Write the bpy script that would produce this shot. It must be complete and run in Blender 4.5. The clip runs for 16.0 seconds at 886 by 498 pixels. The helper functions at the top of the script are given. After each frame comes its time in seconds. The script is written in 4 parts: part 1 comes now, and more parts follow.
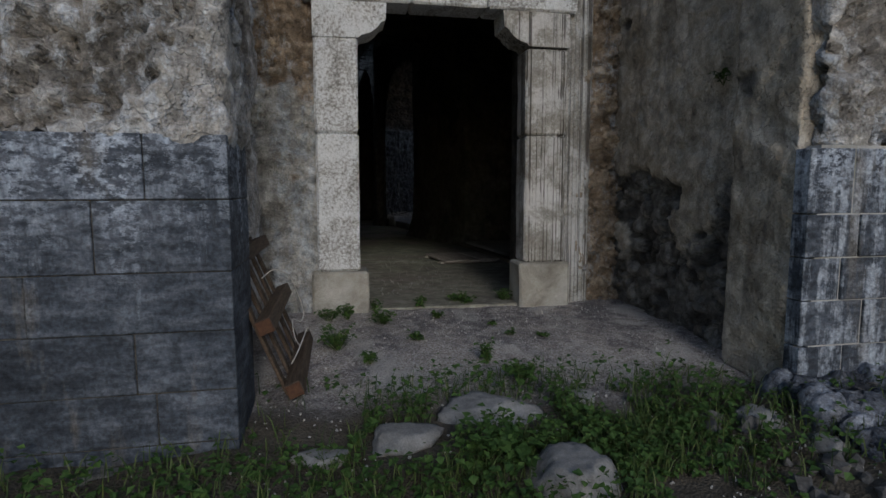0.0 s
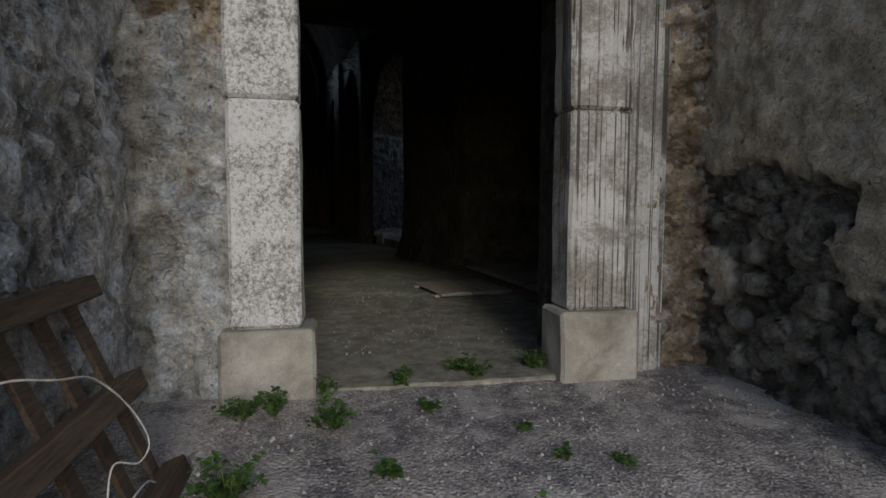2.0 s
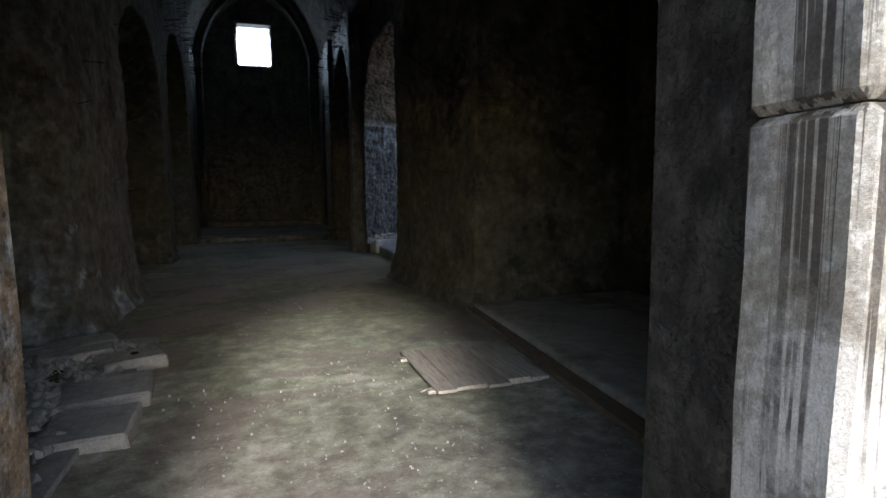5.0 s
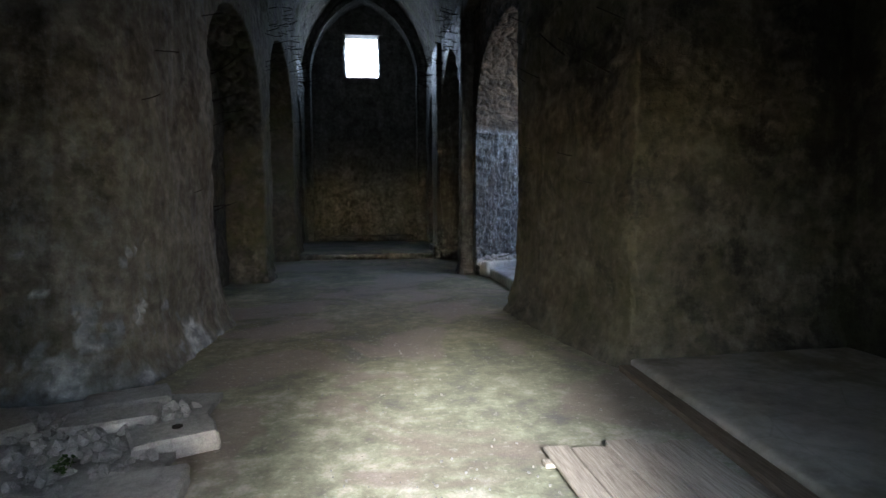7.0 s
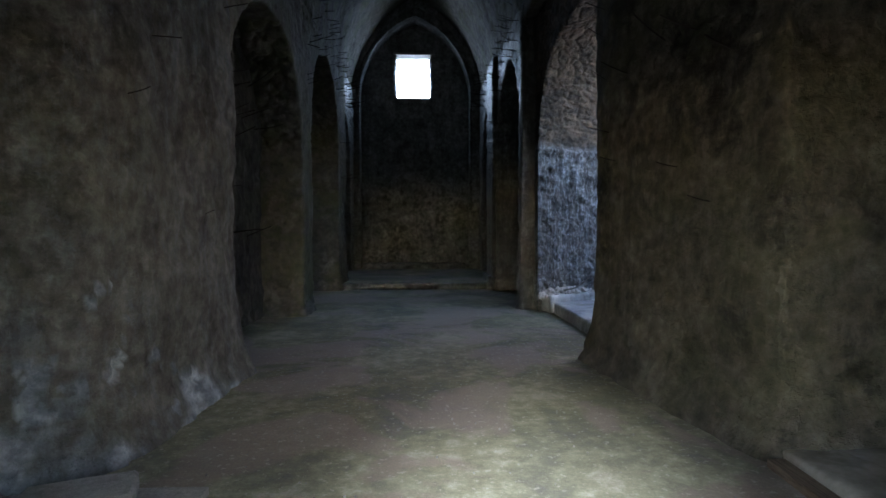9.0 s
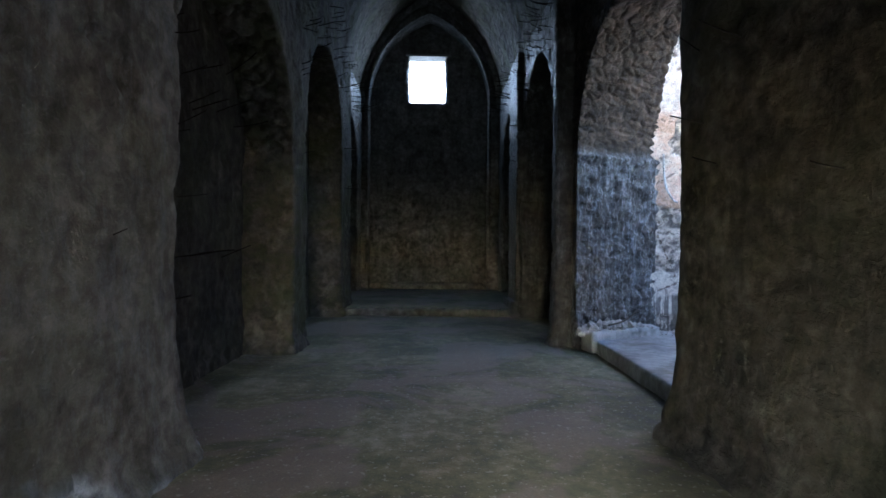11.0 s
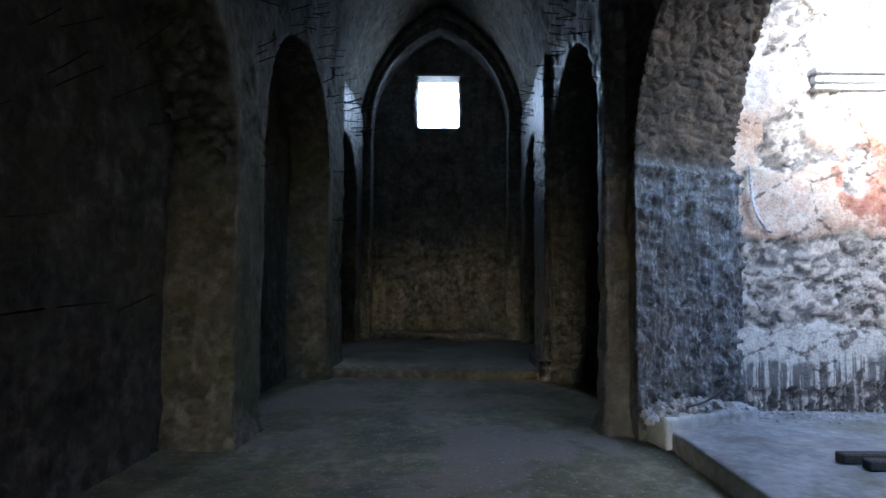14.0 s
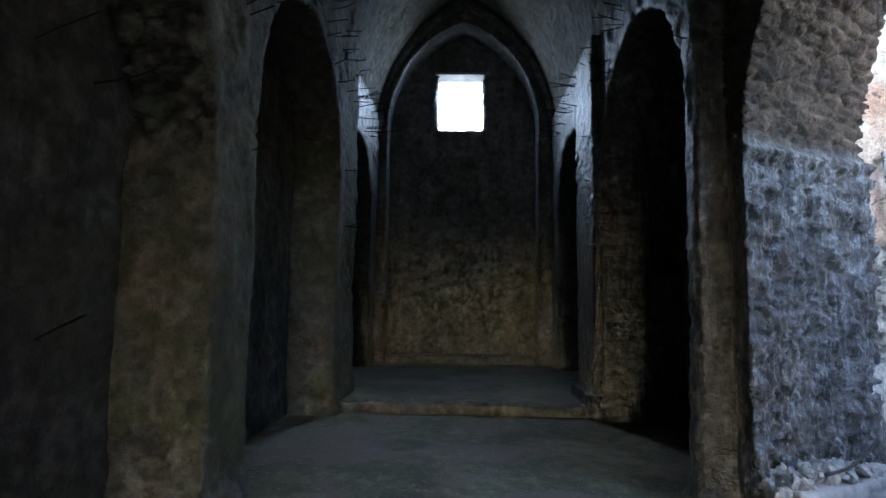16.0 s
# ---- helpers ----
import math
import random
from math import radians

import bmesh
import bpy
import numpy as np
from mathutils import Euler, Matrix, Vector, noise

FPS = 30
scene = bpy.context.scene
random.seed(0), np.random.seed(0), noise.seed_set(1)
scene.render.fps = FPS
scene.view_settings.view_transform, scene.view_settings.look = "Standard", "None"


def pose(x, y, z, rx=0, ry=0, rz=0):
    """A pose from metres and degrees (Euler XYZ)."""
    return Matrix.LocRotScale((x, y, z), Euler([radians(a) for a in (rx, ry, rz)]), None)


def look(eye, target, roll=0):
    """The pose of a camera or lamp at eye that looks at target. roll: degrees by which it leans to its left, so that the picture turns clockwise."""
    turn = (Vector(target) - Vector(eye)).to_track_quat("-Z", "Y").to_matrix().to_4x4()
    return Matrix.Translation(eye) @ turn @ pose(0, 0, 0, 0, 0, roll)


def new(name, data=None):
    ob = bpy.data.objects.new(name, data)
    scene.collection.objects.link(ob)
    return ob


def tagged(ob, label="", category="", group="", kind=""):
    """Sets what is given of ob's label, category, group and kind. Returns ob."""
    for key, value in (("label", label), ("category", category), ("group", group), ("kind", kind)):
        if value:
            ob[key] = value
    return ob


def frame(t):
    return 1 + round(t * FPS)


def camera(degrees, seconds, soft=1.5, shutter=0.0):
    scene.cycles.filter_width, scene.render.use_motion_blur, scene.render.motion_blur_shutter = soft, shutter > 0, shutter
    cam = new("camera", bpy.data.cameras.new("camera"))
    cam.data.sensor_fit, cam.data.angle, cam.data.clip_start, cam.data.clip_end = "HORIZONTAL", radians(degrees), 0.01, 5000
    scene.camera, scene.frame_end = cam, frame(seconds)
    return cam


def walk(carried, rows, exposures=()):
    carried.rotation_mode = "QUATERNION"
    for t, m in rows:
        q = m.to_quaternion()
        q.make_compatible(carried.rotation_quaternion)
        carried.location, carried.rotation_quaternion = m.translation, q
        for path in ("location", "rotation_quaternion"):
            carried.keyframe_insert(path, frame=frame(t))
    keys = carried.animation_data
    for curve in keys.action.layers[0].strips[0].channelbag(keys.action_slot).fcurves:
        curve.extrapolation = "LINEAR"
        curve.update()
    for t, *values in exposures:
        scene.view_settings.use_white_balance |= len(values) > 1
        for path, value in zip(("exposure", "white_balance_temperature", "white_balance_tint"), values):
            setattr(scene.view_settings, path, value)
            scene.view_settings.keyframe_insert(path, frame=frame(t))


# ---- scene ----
cam = camera(77.0, 16.0)
PATH = [
    (0, (-1.796, -5.434, 1.216), (-1.184, -3.541, 1.006), -0.1),
    (0.5, (-1.602, -4.994, 1.208), (-0.966, -3.109, 0.999), -0.2),
    (1, (-1.481, -4.469, 1.189), (-0.841, -2.582, 1.011), 0.1),
    (1.5, (-1.256, -3.9, 1.153), (-0.619, -2.011, 0.995), 0.0),
    (2, (-1.126, -3.322, 1.149), (-0.492, -1.431, 0.995), 0.1),
    (2.5, (-1.007, -2.845, 1.22), (-0.348, -0.964, 1.054), 0.1),
    (3, (-0.831, -2.349, 1.303), (-0.154, -0.476, 1.122), 0.2),
    (3.5, (-0.754, -1.816, 1.412), (-0.081, 0.058, 1.223), 0.5),
    (4, (-0.59, -1.474, 1.55), (0.067, 0.404, 1.347), 0.2),
    (6.5, (0.147, 0.444, 1.649), (0.517, 2.4, 1.449), -0.2),
    (7, (-0.066, 0.946, 1.63), (0.181, 2.924, 1.468), -0.2),
    (7.5, (-0.02, 1.296, 1.666), (0.154, 3.284, 1.527), -0.3),
    (8, (0.01, 1.617, 1.681), (0.123, 3.611, 1.585), -0.4),
    (8.5, (-0.053, 1.955, 1.63), (0.01, 3.953, 1.55), -0.1),
    (9, (-0.039, 2.354, 1.608), (0.031, 4.352, 1.541), 0.0),
    (11.5, (-0.097, 4.653, 1.746), (-0.081, 6.653, 1.758), 0.6),
    (12, (-0.061, 5.065, 1.726), (-0.056, 7.064, 1.781), 0.5),
    (12.5, (-0.006, 5.565, 1.734), (-0.022, 7.563, 1.816), 0.5),
    (13, (-0.039, 6.011, 1.733), (-0.069, 8.008, 1.824), 0.7),
    (13.5, (0.082, 6.445, 1.763), (0.045, 8.442, 1.869), 0.5),
    (14, (0.099, 6.807, 1.787), (0.06, 8.803, 1.913), 0.5),
    (14.5, (0.016, 7.126, 1.791), (-0.034, 9.12, 1.933), 0.7),
    (15, (-0.018, 7.544, 1.785), (-0.073, 9.537, 1.947), 0.7),
    (15.5, (-0.05, 8.026, 1.82), (-0.117, 10.018, 1.993), 0.6),
    (16, (-0.226, 8.41, 1.803), (-0.308, 10.4, 1.989), 0.9),
]
EXPOSURES = [(0.0, -0.75, 6100, 10), (1.0, -0.58, 6300, 10), (2.5, -0.35, 6350, 10), (3.3, -0.1, 6100, 10), (4.2, 0.9, 6100, 10), (6.3, 3.15, 6000, 10), (8.5, 3.3, 5600, 10), (11.3, 3.4, 5400, 10), (14.5, 3.45, 5500, 10), (16.0, 3.7, 5700, 10)]
walk(cam, [(t, look(eye, target, roll)) for t, eye, target, roll in PATH],
     exposures=EXPOSURES)

# ---- light ----
world = bpy.data.worlds.new("sky")
scene.world = world
world.use_nodes = True
wn = world.node_tree.nodes
sky = wn.new("ShaderNodeTexSky")
sky.sky_type, sky.sun_disc = "NISHITA", False
sky.sun_elevation, sky.sun_rotation = radians(23.3), radians(180)
sky.dust_density = 0.8
wn["Background"].inputs["Strength"].default_value = 0.15
world.node_tree.links.new(sky.outputs[0], wn["Background"].inputs["Color"])
sun = new("sun", bpy.data.lights.new("sun", "SUN"))
sun.data.energy, sun.data.angle, sun.data.color = 1.35, radians(12), (1.0, 0.96, 0.90)
sun.matrix_world = look((0, 0, 0), (0.10, 0.89, -0.385))

# sky light through the window of the end wall
glow = new("window_sky", bpy.data.lights.new("window_sky", "AREA"))
glow.data.shape, glow.data.size, glow.data.size_y, glow.data.energy, glow.data.color = "RECTANGLE", 1.28, 1.45, 8.5, (0.55, 0.74, 1.0)
glow.matrix_world = look((-0.42, 24.75, 7.62), (-0.42, 19.8, 0.0))

# ---- noise on arrays of places ----
def hashed(i, j, k, s):
    h = (i * 374761393 + j * 668265263 + k * 1440662683 + s * 974711 + 12345) & 0xFFFFFFFF
    h = ((h ^ (h >> 13)) * 1274126177) & 0xFFFFFFFF
    h = ((h ^ (h >> 16)) * 2246822519) & 0xFFFFFFFF
    return ((h ^ (h >> 15)) & 0xFFFF) / 65535.0


def vnoise(P, s=0):
    I = np.floor(P).astype(np.int64)
    F = P - I
    F = F * F * (3 - 2 * F)
    out = 0
    for a in (0, 1):
        for b in (0, 1):
            for c in (0, 1):
                w = (F[:, 0] if a else 1 - F[:, 0]) * (F[:, 1] if b else 1 - F[:, 1]) * (F[:, 2] if c else 1 - F[:, 2])
                out = out + w * hashed(I[:, 0] + a, I[:, 1] + b, I[:, 2] + c, s)
    return out * 2 - 1


def fbm(P, octaves=4, s=0):
    out, amp = 0, 1.0
    for o in range(octaves):
        out = out + amp * vnoise(P * 2.03 ** o + 7.1 * o, s + o)
        amp *= 0.5
    return out / 1.6


def cells(P, s=0):
    """Distances to the nearest and second nearest seed, and a random number for the nearest."""
    I = np.floor(P).astype(np.int64)
    f1, f2, who = np.full(len(P), 9.0), np.full(len(P), 9.0), np.zeros(len(P))
    for a in (-1, 0, 1):
        for b in (-1, 0, 1):
            for c in (-1, 0, 1):
                i, j, k = I[:, 0] + a, I[:, 1] + b, I[:, 2] + c
                q = np.stack([i + hashed(i, j, k, s), j + hashed(i, j, k, s + 1), k + hashed(i, j, k, s + 2)], 1)
                d = np.sqrt(((P - q) ** 2).sum(1))
                near = d < f1
                f2 = np.where(near, f1, np.minimum(f2, d))
                who = np.where(near, hashed(i, j, k, s + 3), who)
                f1 = np.where(near, d, f1)
    return f1, f2, who


def step(a, b, x):
    t = np.clip((x - a) / (b - a), 0, 1)
    return t * t * (3 - 2 * t)


# bright sky behind the window of the end wall
haze = bpy.data.materials.new("bright_sky")
haze.use_nodes = True
haze_b = haze.node_tree.nodes["Principled BSDF"]
haze_b.inputs["Base Color"].default_value, haze_b.inputs["Emission Color"].default_value = (0, 0, 0, 1), (0.82, 0.92, 1.0, 1)
haze_b.inputs["Emission Strength"].default_value = 1.1
haze_mesh = bpy.data.meshes.new("sky_backdrop")
haze_mesh.from_pydata([(-9, 31, 3), (8, 31, 3), (8, 31, 18), (-9, 31, 18)], [], [(0, 1, 2, 3)])
haze_mesh.materials.append(haze)
tagged(new("sky_backdrop", haze_mesh), "plain bright overcast sky beyond the end window", "sky", "", "structure")

# ---- materials ----
class Tree:
    def __init__(self, name):
        self.m = bpy.data.materials.new(name)
        self.m.use_nodes = True
        self.n, self.l = self.m.node_tree.nodes, self.m.node_tree.links
        self.b = self.n["Principled BSDF"]
        self.co = self.n.new("ShaderNodeTexCoord").outputs["Object"]

    def put(self, node, socket, value):
        if hasattr(value, "is_linked"):
            self.l.new(value, node.inputs[socket])
        elif isinstance(value, tuple):
            node.inputs[socket].default_value = (*value, 1) if len(value) == 3 else value
        else:
            node.inputs[socket].default_value = value

    def stretched(self, x, y, z):
        m = self.n.new("ShaderNodeMapping")
        self.l.new(self.co, m.inputs[0])
        m.inputs["Scale"].default_value = (x, y, z)
        return m.outputs[0]

    def noise(self, scale, detail=6.0, rough=0.6, co=None, distort=0.0):
        t = self.n.new("ShaderNodeTexNoise")
        self.l.new(co or self.co, t.inputs["Vector"])
        t.inputs["Scale"].default_value, t.inputs["Detail"].default_value = scale, detail
        t.inputs["Roughness"].default_value, t.inputs["Distortion"].default_value = rough, distort
        return t.outputs["Fac"]

    def vor(self, scale, feature="F1", out="Distance", co=None):
        t = self.n.new("ShaderNodeTexVoronoi")
        t.feature = feature
        self.l.new(co or self.co, t.inputs["Vector"])
        t.inputs["Scale"].default_value = scale
        return t.outputs[out]

    def ramp(self, fac, *stops):
        r = self.n.new("ShaderNodeValToRGB")
        e = r.color_ramp.elements
        while len(e) < len(stops):
            e.new(0.5)
        for k, (p, c) in zip(e, stops):
            k.position, k.color = p, (*c, 1) if isinstance(c, tuple) else (c, c, c, 1)
        self.l.new(fac, r.inputs[0])
        return r.outputs[0]

    def mix(self, fac, a, b, mode="MIX"):
        x = self.n.new("ShaderNodeMix")
        x.data_type, x.blend_type = "RGBA", mode
        self.put(x, 0, fac), self.put(x, 6, a), self.put(x, 7, b)
        return x.outputs[2]

    def math(self, op, a, b=0.0):
        x = self.n.new("ShaderNodeMath")
        x.operation, x.use_clamp = op, False
        self.put(x, 0, a), self.put(x, 1, b)
        return x.outputs[0]

    def attr(self, name):
        a = self.n.new("ShaderNodeAttribute")
        a.attribute_name = name
        return a.outputs["Fac"]

    def rand(self):
        return self.n.new("ShaderNodeObjectInfo").outputs["Random"]

    def island(self):
        return self.n.new("ShaderNodeNewGeometry").outputs["Random Per Island"]

    def done(self, colour, rough=0.9, height=None, strength=0.5, dist=0.01, spec=0.3):
        self.put(self.b, "Base Color", colour), self.put(self.b, "Roughness", rough)
        self.b.inputs["Specular IOR Level"].default_value = spec
        if height is not None:
            u = self.n.new("ShaderNodeBump")
            u.inputs["Strength"].default_value, u.inputs["Distance"].default_value = strength, dist
            self.l.new(height, u.inputs["Height"])
            self.l.new(u.outputs[0], self.b.inputs["Normal"])
        return self.m


def masonry(name, stone, plaster, streak=0.3, pale=0.0, pale_c=(0.6, 0.6, 0.62), moss=0.0, fine=1.0, bump=1.0, rough=0.92, soot=0.0, gritty=0.45, run_w=5.0, crisp=0.7, spec=0.3, pale_w=4.5, bare_pale=1.0, black_x=None):
    """Old wall: stones or rubble where the attribute plaster is 0, render where it is 1, with flakes, runs, salts, soot
    and moss; pits and chips are shaded in the colour.
    """
    t = Tree(name)
    n1, n2, n3 = t.noise(1.7, 7.0, 0.6), t.noise(7.5 * fine, 5.0, 0.55), t.noise(40 * fine, 4.0, 0.62)
    tone = t.math("ADD", t.math("MULTIPLY", n1, 0.3), t.math("ADD", t.math("MULTIPLY", n2, 0.5), t.math("MULTIPLY", t.attr("cell"), 0.2)))
    a = t.ramp(tone, (0.32, stone[0]), (0.48, stone[1]), (0.64, stone[2]))
    b = t.ramp(t.math("ADD", t.math("MULTIPLY", n1, 0.5), t.math("MULTIPLY", n2, 0.5)), (0.36, plaster[0]), (0.5, plaster[1]), (0.63, plaster[2]))
    c = t.mix(t.attr("plaster"), a, b)
    # broken runs of damp
    run = t.math("ADD", t.math("MULTIPLY", t.noise(1.0, 6.0, 0.7, t.stretched(run_w, run_w, 0.6), 0.1), 0.6), t.math("MULTIPLY", t.noise(3.1, 7.0, 0.7), 0.4))
    c = t.mix(t.math("MULTIPLY", t.ramp(run, (0.49, 0.0), (0.58, 1.0)), streak), c, t.mix(1.0, c, (0.36, 0.34, 0.32), "MULTIPLY"))
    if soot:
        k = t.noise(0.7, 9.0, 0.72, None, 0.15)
        # black cover grows denser with x beyond the given value
        if black_x is not None:
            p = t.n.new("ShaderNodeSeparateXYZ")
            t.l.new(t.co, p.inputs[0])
            k = t.math("ADD", k, t.math("MULTIPLY", t.ramp(t.math("MULTIPLY", p.outputs[0], 0.1), (black_x * 0.1, 0.0), (black_x * 0.1 + 0.12, 1.0)), 0.055))
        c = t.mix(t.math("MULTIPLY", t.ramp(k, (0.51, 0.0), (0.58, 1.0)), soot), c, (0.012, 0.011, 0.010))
    if pale:
        run2 = t.math("ADD", t.math("MULTIPLY", t.noise(1.2, 7.0, 0.75, t.stretched(pale_w, pale_w, 1.0), 0.1), 0.6), t.math("MULTIPLY", t.noise(11, 8.0, 0.78), 0.4))
        where = t.math("ADD", bare_pale, t.math("MULTIPLY", t.attr("plaster"), 1.0 - bare_pale))
        c = t.mix(t.math("MULTIPLY", t.math("MULTIPLY", t.ramp(run2, (0.50, 0.0), (0.58, 1.0)), pale), where), c, pale_c)
    if moss:
        g = t.noise(1.1, 8.0, 0.72, None, 0.6)
        c = t.mix(t.math("MULTIPLY", t.ramp(g, (0.47, 0.0), (0.58, 1.0)), moss), c, (0.075, 0.082, 0.035))
    flake = t.ramp(t.math("ADD", t.math("MULTIPLY", t.noise(13 * fine, 9.0, 0.72), 0.6), t.math("MULTIPLY", t.noise(60 * fine, 6.0, 0.7), 0.4)), (0.40, 0.3), (0.455, 0.72), (0.50, 1.05), (0.56, 1.5), (0.62, 2.0))
    shelf = t.noise(4.2 * fine, 6.0, 0.58, t.stretched(1, 1, 1.3), 0.15)
    chip = t.ramp(shelf, (0.395, 0.0), (0.405, 0.3), (0.455, 0.36), (0.463, 0.6), (0.525, 0.66), (0.533, 0.9), (0.60, 1.0))
    # chip steps toned like shaded relief: dark at the foot, pale at the lip
    c = t.mix(crisp, c, t.ramp(shelf, (0.38, 0.5), (0.405, 0.82), (0.45, 0.75), (0.463, 1.05), (0.52, 0.9), (0.533, 1.25), (0.62, 1.1)), "MULTIPLY")
    c = t.mix(gritty, c, flake, "MULTIPLY")
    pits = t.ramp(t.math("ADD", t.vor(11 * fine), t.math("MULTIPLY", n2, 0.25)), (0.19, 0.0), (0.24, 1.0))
    # pits carry dirt and their own shade as darker colour
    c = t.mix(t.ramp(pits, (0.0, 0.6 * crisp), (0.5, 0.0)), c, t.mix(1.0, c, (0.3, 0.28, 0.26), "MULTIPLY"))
    h = t.math("ADD", t.math("ADD", t.math("MULTIPLY", n2, 0.5), t.math("MULTIPLY", chip, 0.7)), t.math("ADD", t.math("MULTIPLY", n3, 0.14), t.math("MULTIPLY", pits, 0.3)))
    if bare_pale < 1:
        # bare stone stays dull, only the damp plaster skin shines
        rough = t.math("SUBTRACT", 0.92, t.math("MULTIPLY", t.attr("plaster"), 0.92 - rough))
    return t.done(c, rough, h, bump, 0.06, spec)


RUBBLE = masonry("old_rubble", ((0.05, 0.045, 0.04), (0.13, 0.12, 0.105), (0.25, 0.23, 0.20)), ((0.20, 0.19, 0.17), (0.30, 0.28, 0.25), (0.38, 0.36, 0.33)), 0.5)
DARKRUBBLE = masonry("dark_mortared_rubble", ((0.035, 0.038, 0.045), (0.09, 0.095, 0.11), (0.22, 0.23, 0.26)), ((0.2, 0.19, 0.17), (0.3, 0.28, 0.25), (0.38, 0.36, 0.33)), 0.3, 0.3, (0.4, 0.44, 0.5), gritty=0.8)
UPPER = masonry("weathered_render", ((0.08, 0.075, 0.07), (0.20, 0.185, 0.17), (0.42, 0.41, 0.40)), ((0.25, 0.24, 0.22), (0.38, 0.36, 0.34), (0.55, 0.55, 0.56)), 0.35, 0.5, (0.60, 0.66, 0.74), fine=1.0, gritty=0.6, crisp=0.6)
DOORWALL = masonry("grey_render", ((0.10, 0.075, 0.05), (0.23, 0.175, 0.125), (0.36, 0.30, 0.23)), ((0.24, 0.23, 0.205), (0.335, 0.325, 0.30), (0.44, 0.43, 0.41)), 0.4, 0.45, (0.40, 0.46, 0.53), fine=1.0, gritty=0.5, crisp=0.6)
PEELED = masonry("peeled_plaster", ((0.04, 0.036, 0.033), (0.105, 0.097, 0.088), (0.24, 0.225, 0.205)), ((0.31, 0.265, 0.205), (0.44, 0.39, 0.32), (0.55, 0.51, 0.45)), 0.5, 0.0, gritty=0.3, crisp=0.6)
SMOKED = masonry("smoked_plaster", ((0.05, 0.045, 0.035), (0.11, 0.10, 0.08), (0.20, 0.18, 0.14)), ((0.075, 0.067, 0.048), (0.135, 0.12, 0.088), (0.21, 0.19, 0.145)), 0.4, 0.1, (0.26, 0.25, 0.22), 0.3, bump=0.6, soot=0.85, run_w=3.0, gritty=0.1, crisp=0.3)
SMOKED_R = masonry("blackened_plaster", ((0.035, 0.031, 0.024), (0.08, 0.072, 0.057), (0.15, 0.135, 0.105)), ((0.055, 0.049, 0.036), (0.10, 0.089, 0.066), (0.16, 0.145, 0.11)), 0.4, 0.1, (0.26, 0.25, 0.22), 0.3, bump=0.6, soot=0.75, black_x=3.1, run_w=3.0, gritty=0.1, crisp=0.3)
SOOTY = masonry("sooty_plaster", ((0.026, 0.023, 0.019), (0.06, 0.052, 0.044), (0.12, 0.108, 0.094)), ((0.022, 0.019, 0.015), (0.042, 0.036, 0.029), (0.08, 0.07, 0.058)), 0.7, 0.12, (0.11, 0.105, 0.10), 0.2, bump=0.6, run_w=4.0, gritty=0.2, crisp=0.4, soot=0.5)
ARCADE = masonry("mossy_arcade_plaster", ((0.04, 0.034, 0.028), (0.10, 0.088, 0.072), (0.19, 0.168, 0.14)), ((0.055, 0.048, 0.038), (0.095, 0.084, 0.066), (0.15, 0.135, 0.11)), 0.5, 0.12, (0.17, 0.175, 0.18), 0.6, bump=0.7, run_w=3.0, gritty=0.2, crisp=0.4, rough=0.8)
# white salts, with the blue of the sky light mixed into their colour
SALTED = masonry("salted_blue_lit_plaster", ((0.09, 0.10, 0.115), (0.21, 0.235, 0.275), (0.50, 0.55, 0.62)), ((0.06, 0.058, 0.053), (0.125, 0.12, 0.11), (0.21, 0.205, 0.19)), 0.5, 0.25, (0.22, 0.25, 0.30), 0.25, bump=0.6, run_w=3.0, gritty=0.12, crisp=0.35)
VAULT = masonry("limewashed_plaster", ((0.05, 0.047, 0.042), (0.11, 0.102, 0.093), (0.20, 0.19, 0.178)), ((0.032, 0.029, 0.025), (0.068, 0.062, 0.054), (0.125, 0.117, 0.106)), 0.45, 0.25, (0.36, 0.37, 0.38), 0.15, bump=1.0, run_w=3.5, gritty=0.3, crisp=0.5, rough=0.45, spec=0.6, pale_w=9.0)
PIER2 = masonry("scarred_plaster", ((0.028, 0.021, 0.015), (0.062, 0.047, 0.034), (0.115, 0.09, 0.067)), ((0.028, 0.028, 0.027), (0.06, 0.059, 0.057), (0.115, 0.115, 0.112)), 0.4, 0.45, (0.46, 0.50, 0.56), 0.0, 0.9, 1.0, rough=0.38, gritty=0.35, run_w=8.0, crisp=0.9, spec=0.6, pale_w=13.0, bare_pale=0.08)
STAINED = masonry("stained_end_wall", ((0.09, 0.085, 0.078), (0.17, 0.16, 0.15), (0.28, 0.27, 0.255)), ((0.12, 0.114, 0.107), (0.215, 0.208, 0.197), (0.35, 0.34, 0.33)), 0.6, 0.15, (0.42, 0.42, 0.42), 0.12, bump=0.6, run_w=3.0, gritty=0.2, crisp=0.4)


def court_mat():
    """Orange limewash, whitened up high for the sunlit top, with a red painted patch, over grey rubble; a white patch
    low down with dark drips.
    """
    t = Tree("flaking_limewash")
    p = t.n.new("ShaderNodeSeparateXYZ")
    t.l.new(t.co, p.inputs[0])
    X, Z = p.outputs[0], p.outputs[2]
    n1, n2, n3 = t.noise(1.6, 8.0, 0.7, None, 0.5), t.noise(9, 10.0, 0.75, None, 0.3), t.noise(50, 5.0, 0.75)
    tone = t.math("ADD", t.math("MULTIPLY", n1, 0.3), t.math("ADD", t.math("MULTIPLY", n2, 0.5), t.math("MULTIPLY", t.attr("cell"), 0.2)))
    a = t.ramp(tone, (0.34, (0.11, 0.105, 0.105)), (0.45, (0.33, 0.305, 0.28)), (0.51, (0.60, 0.54, 0.47)), (0.60, (0.80, 0.75, 0.68)))
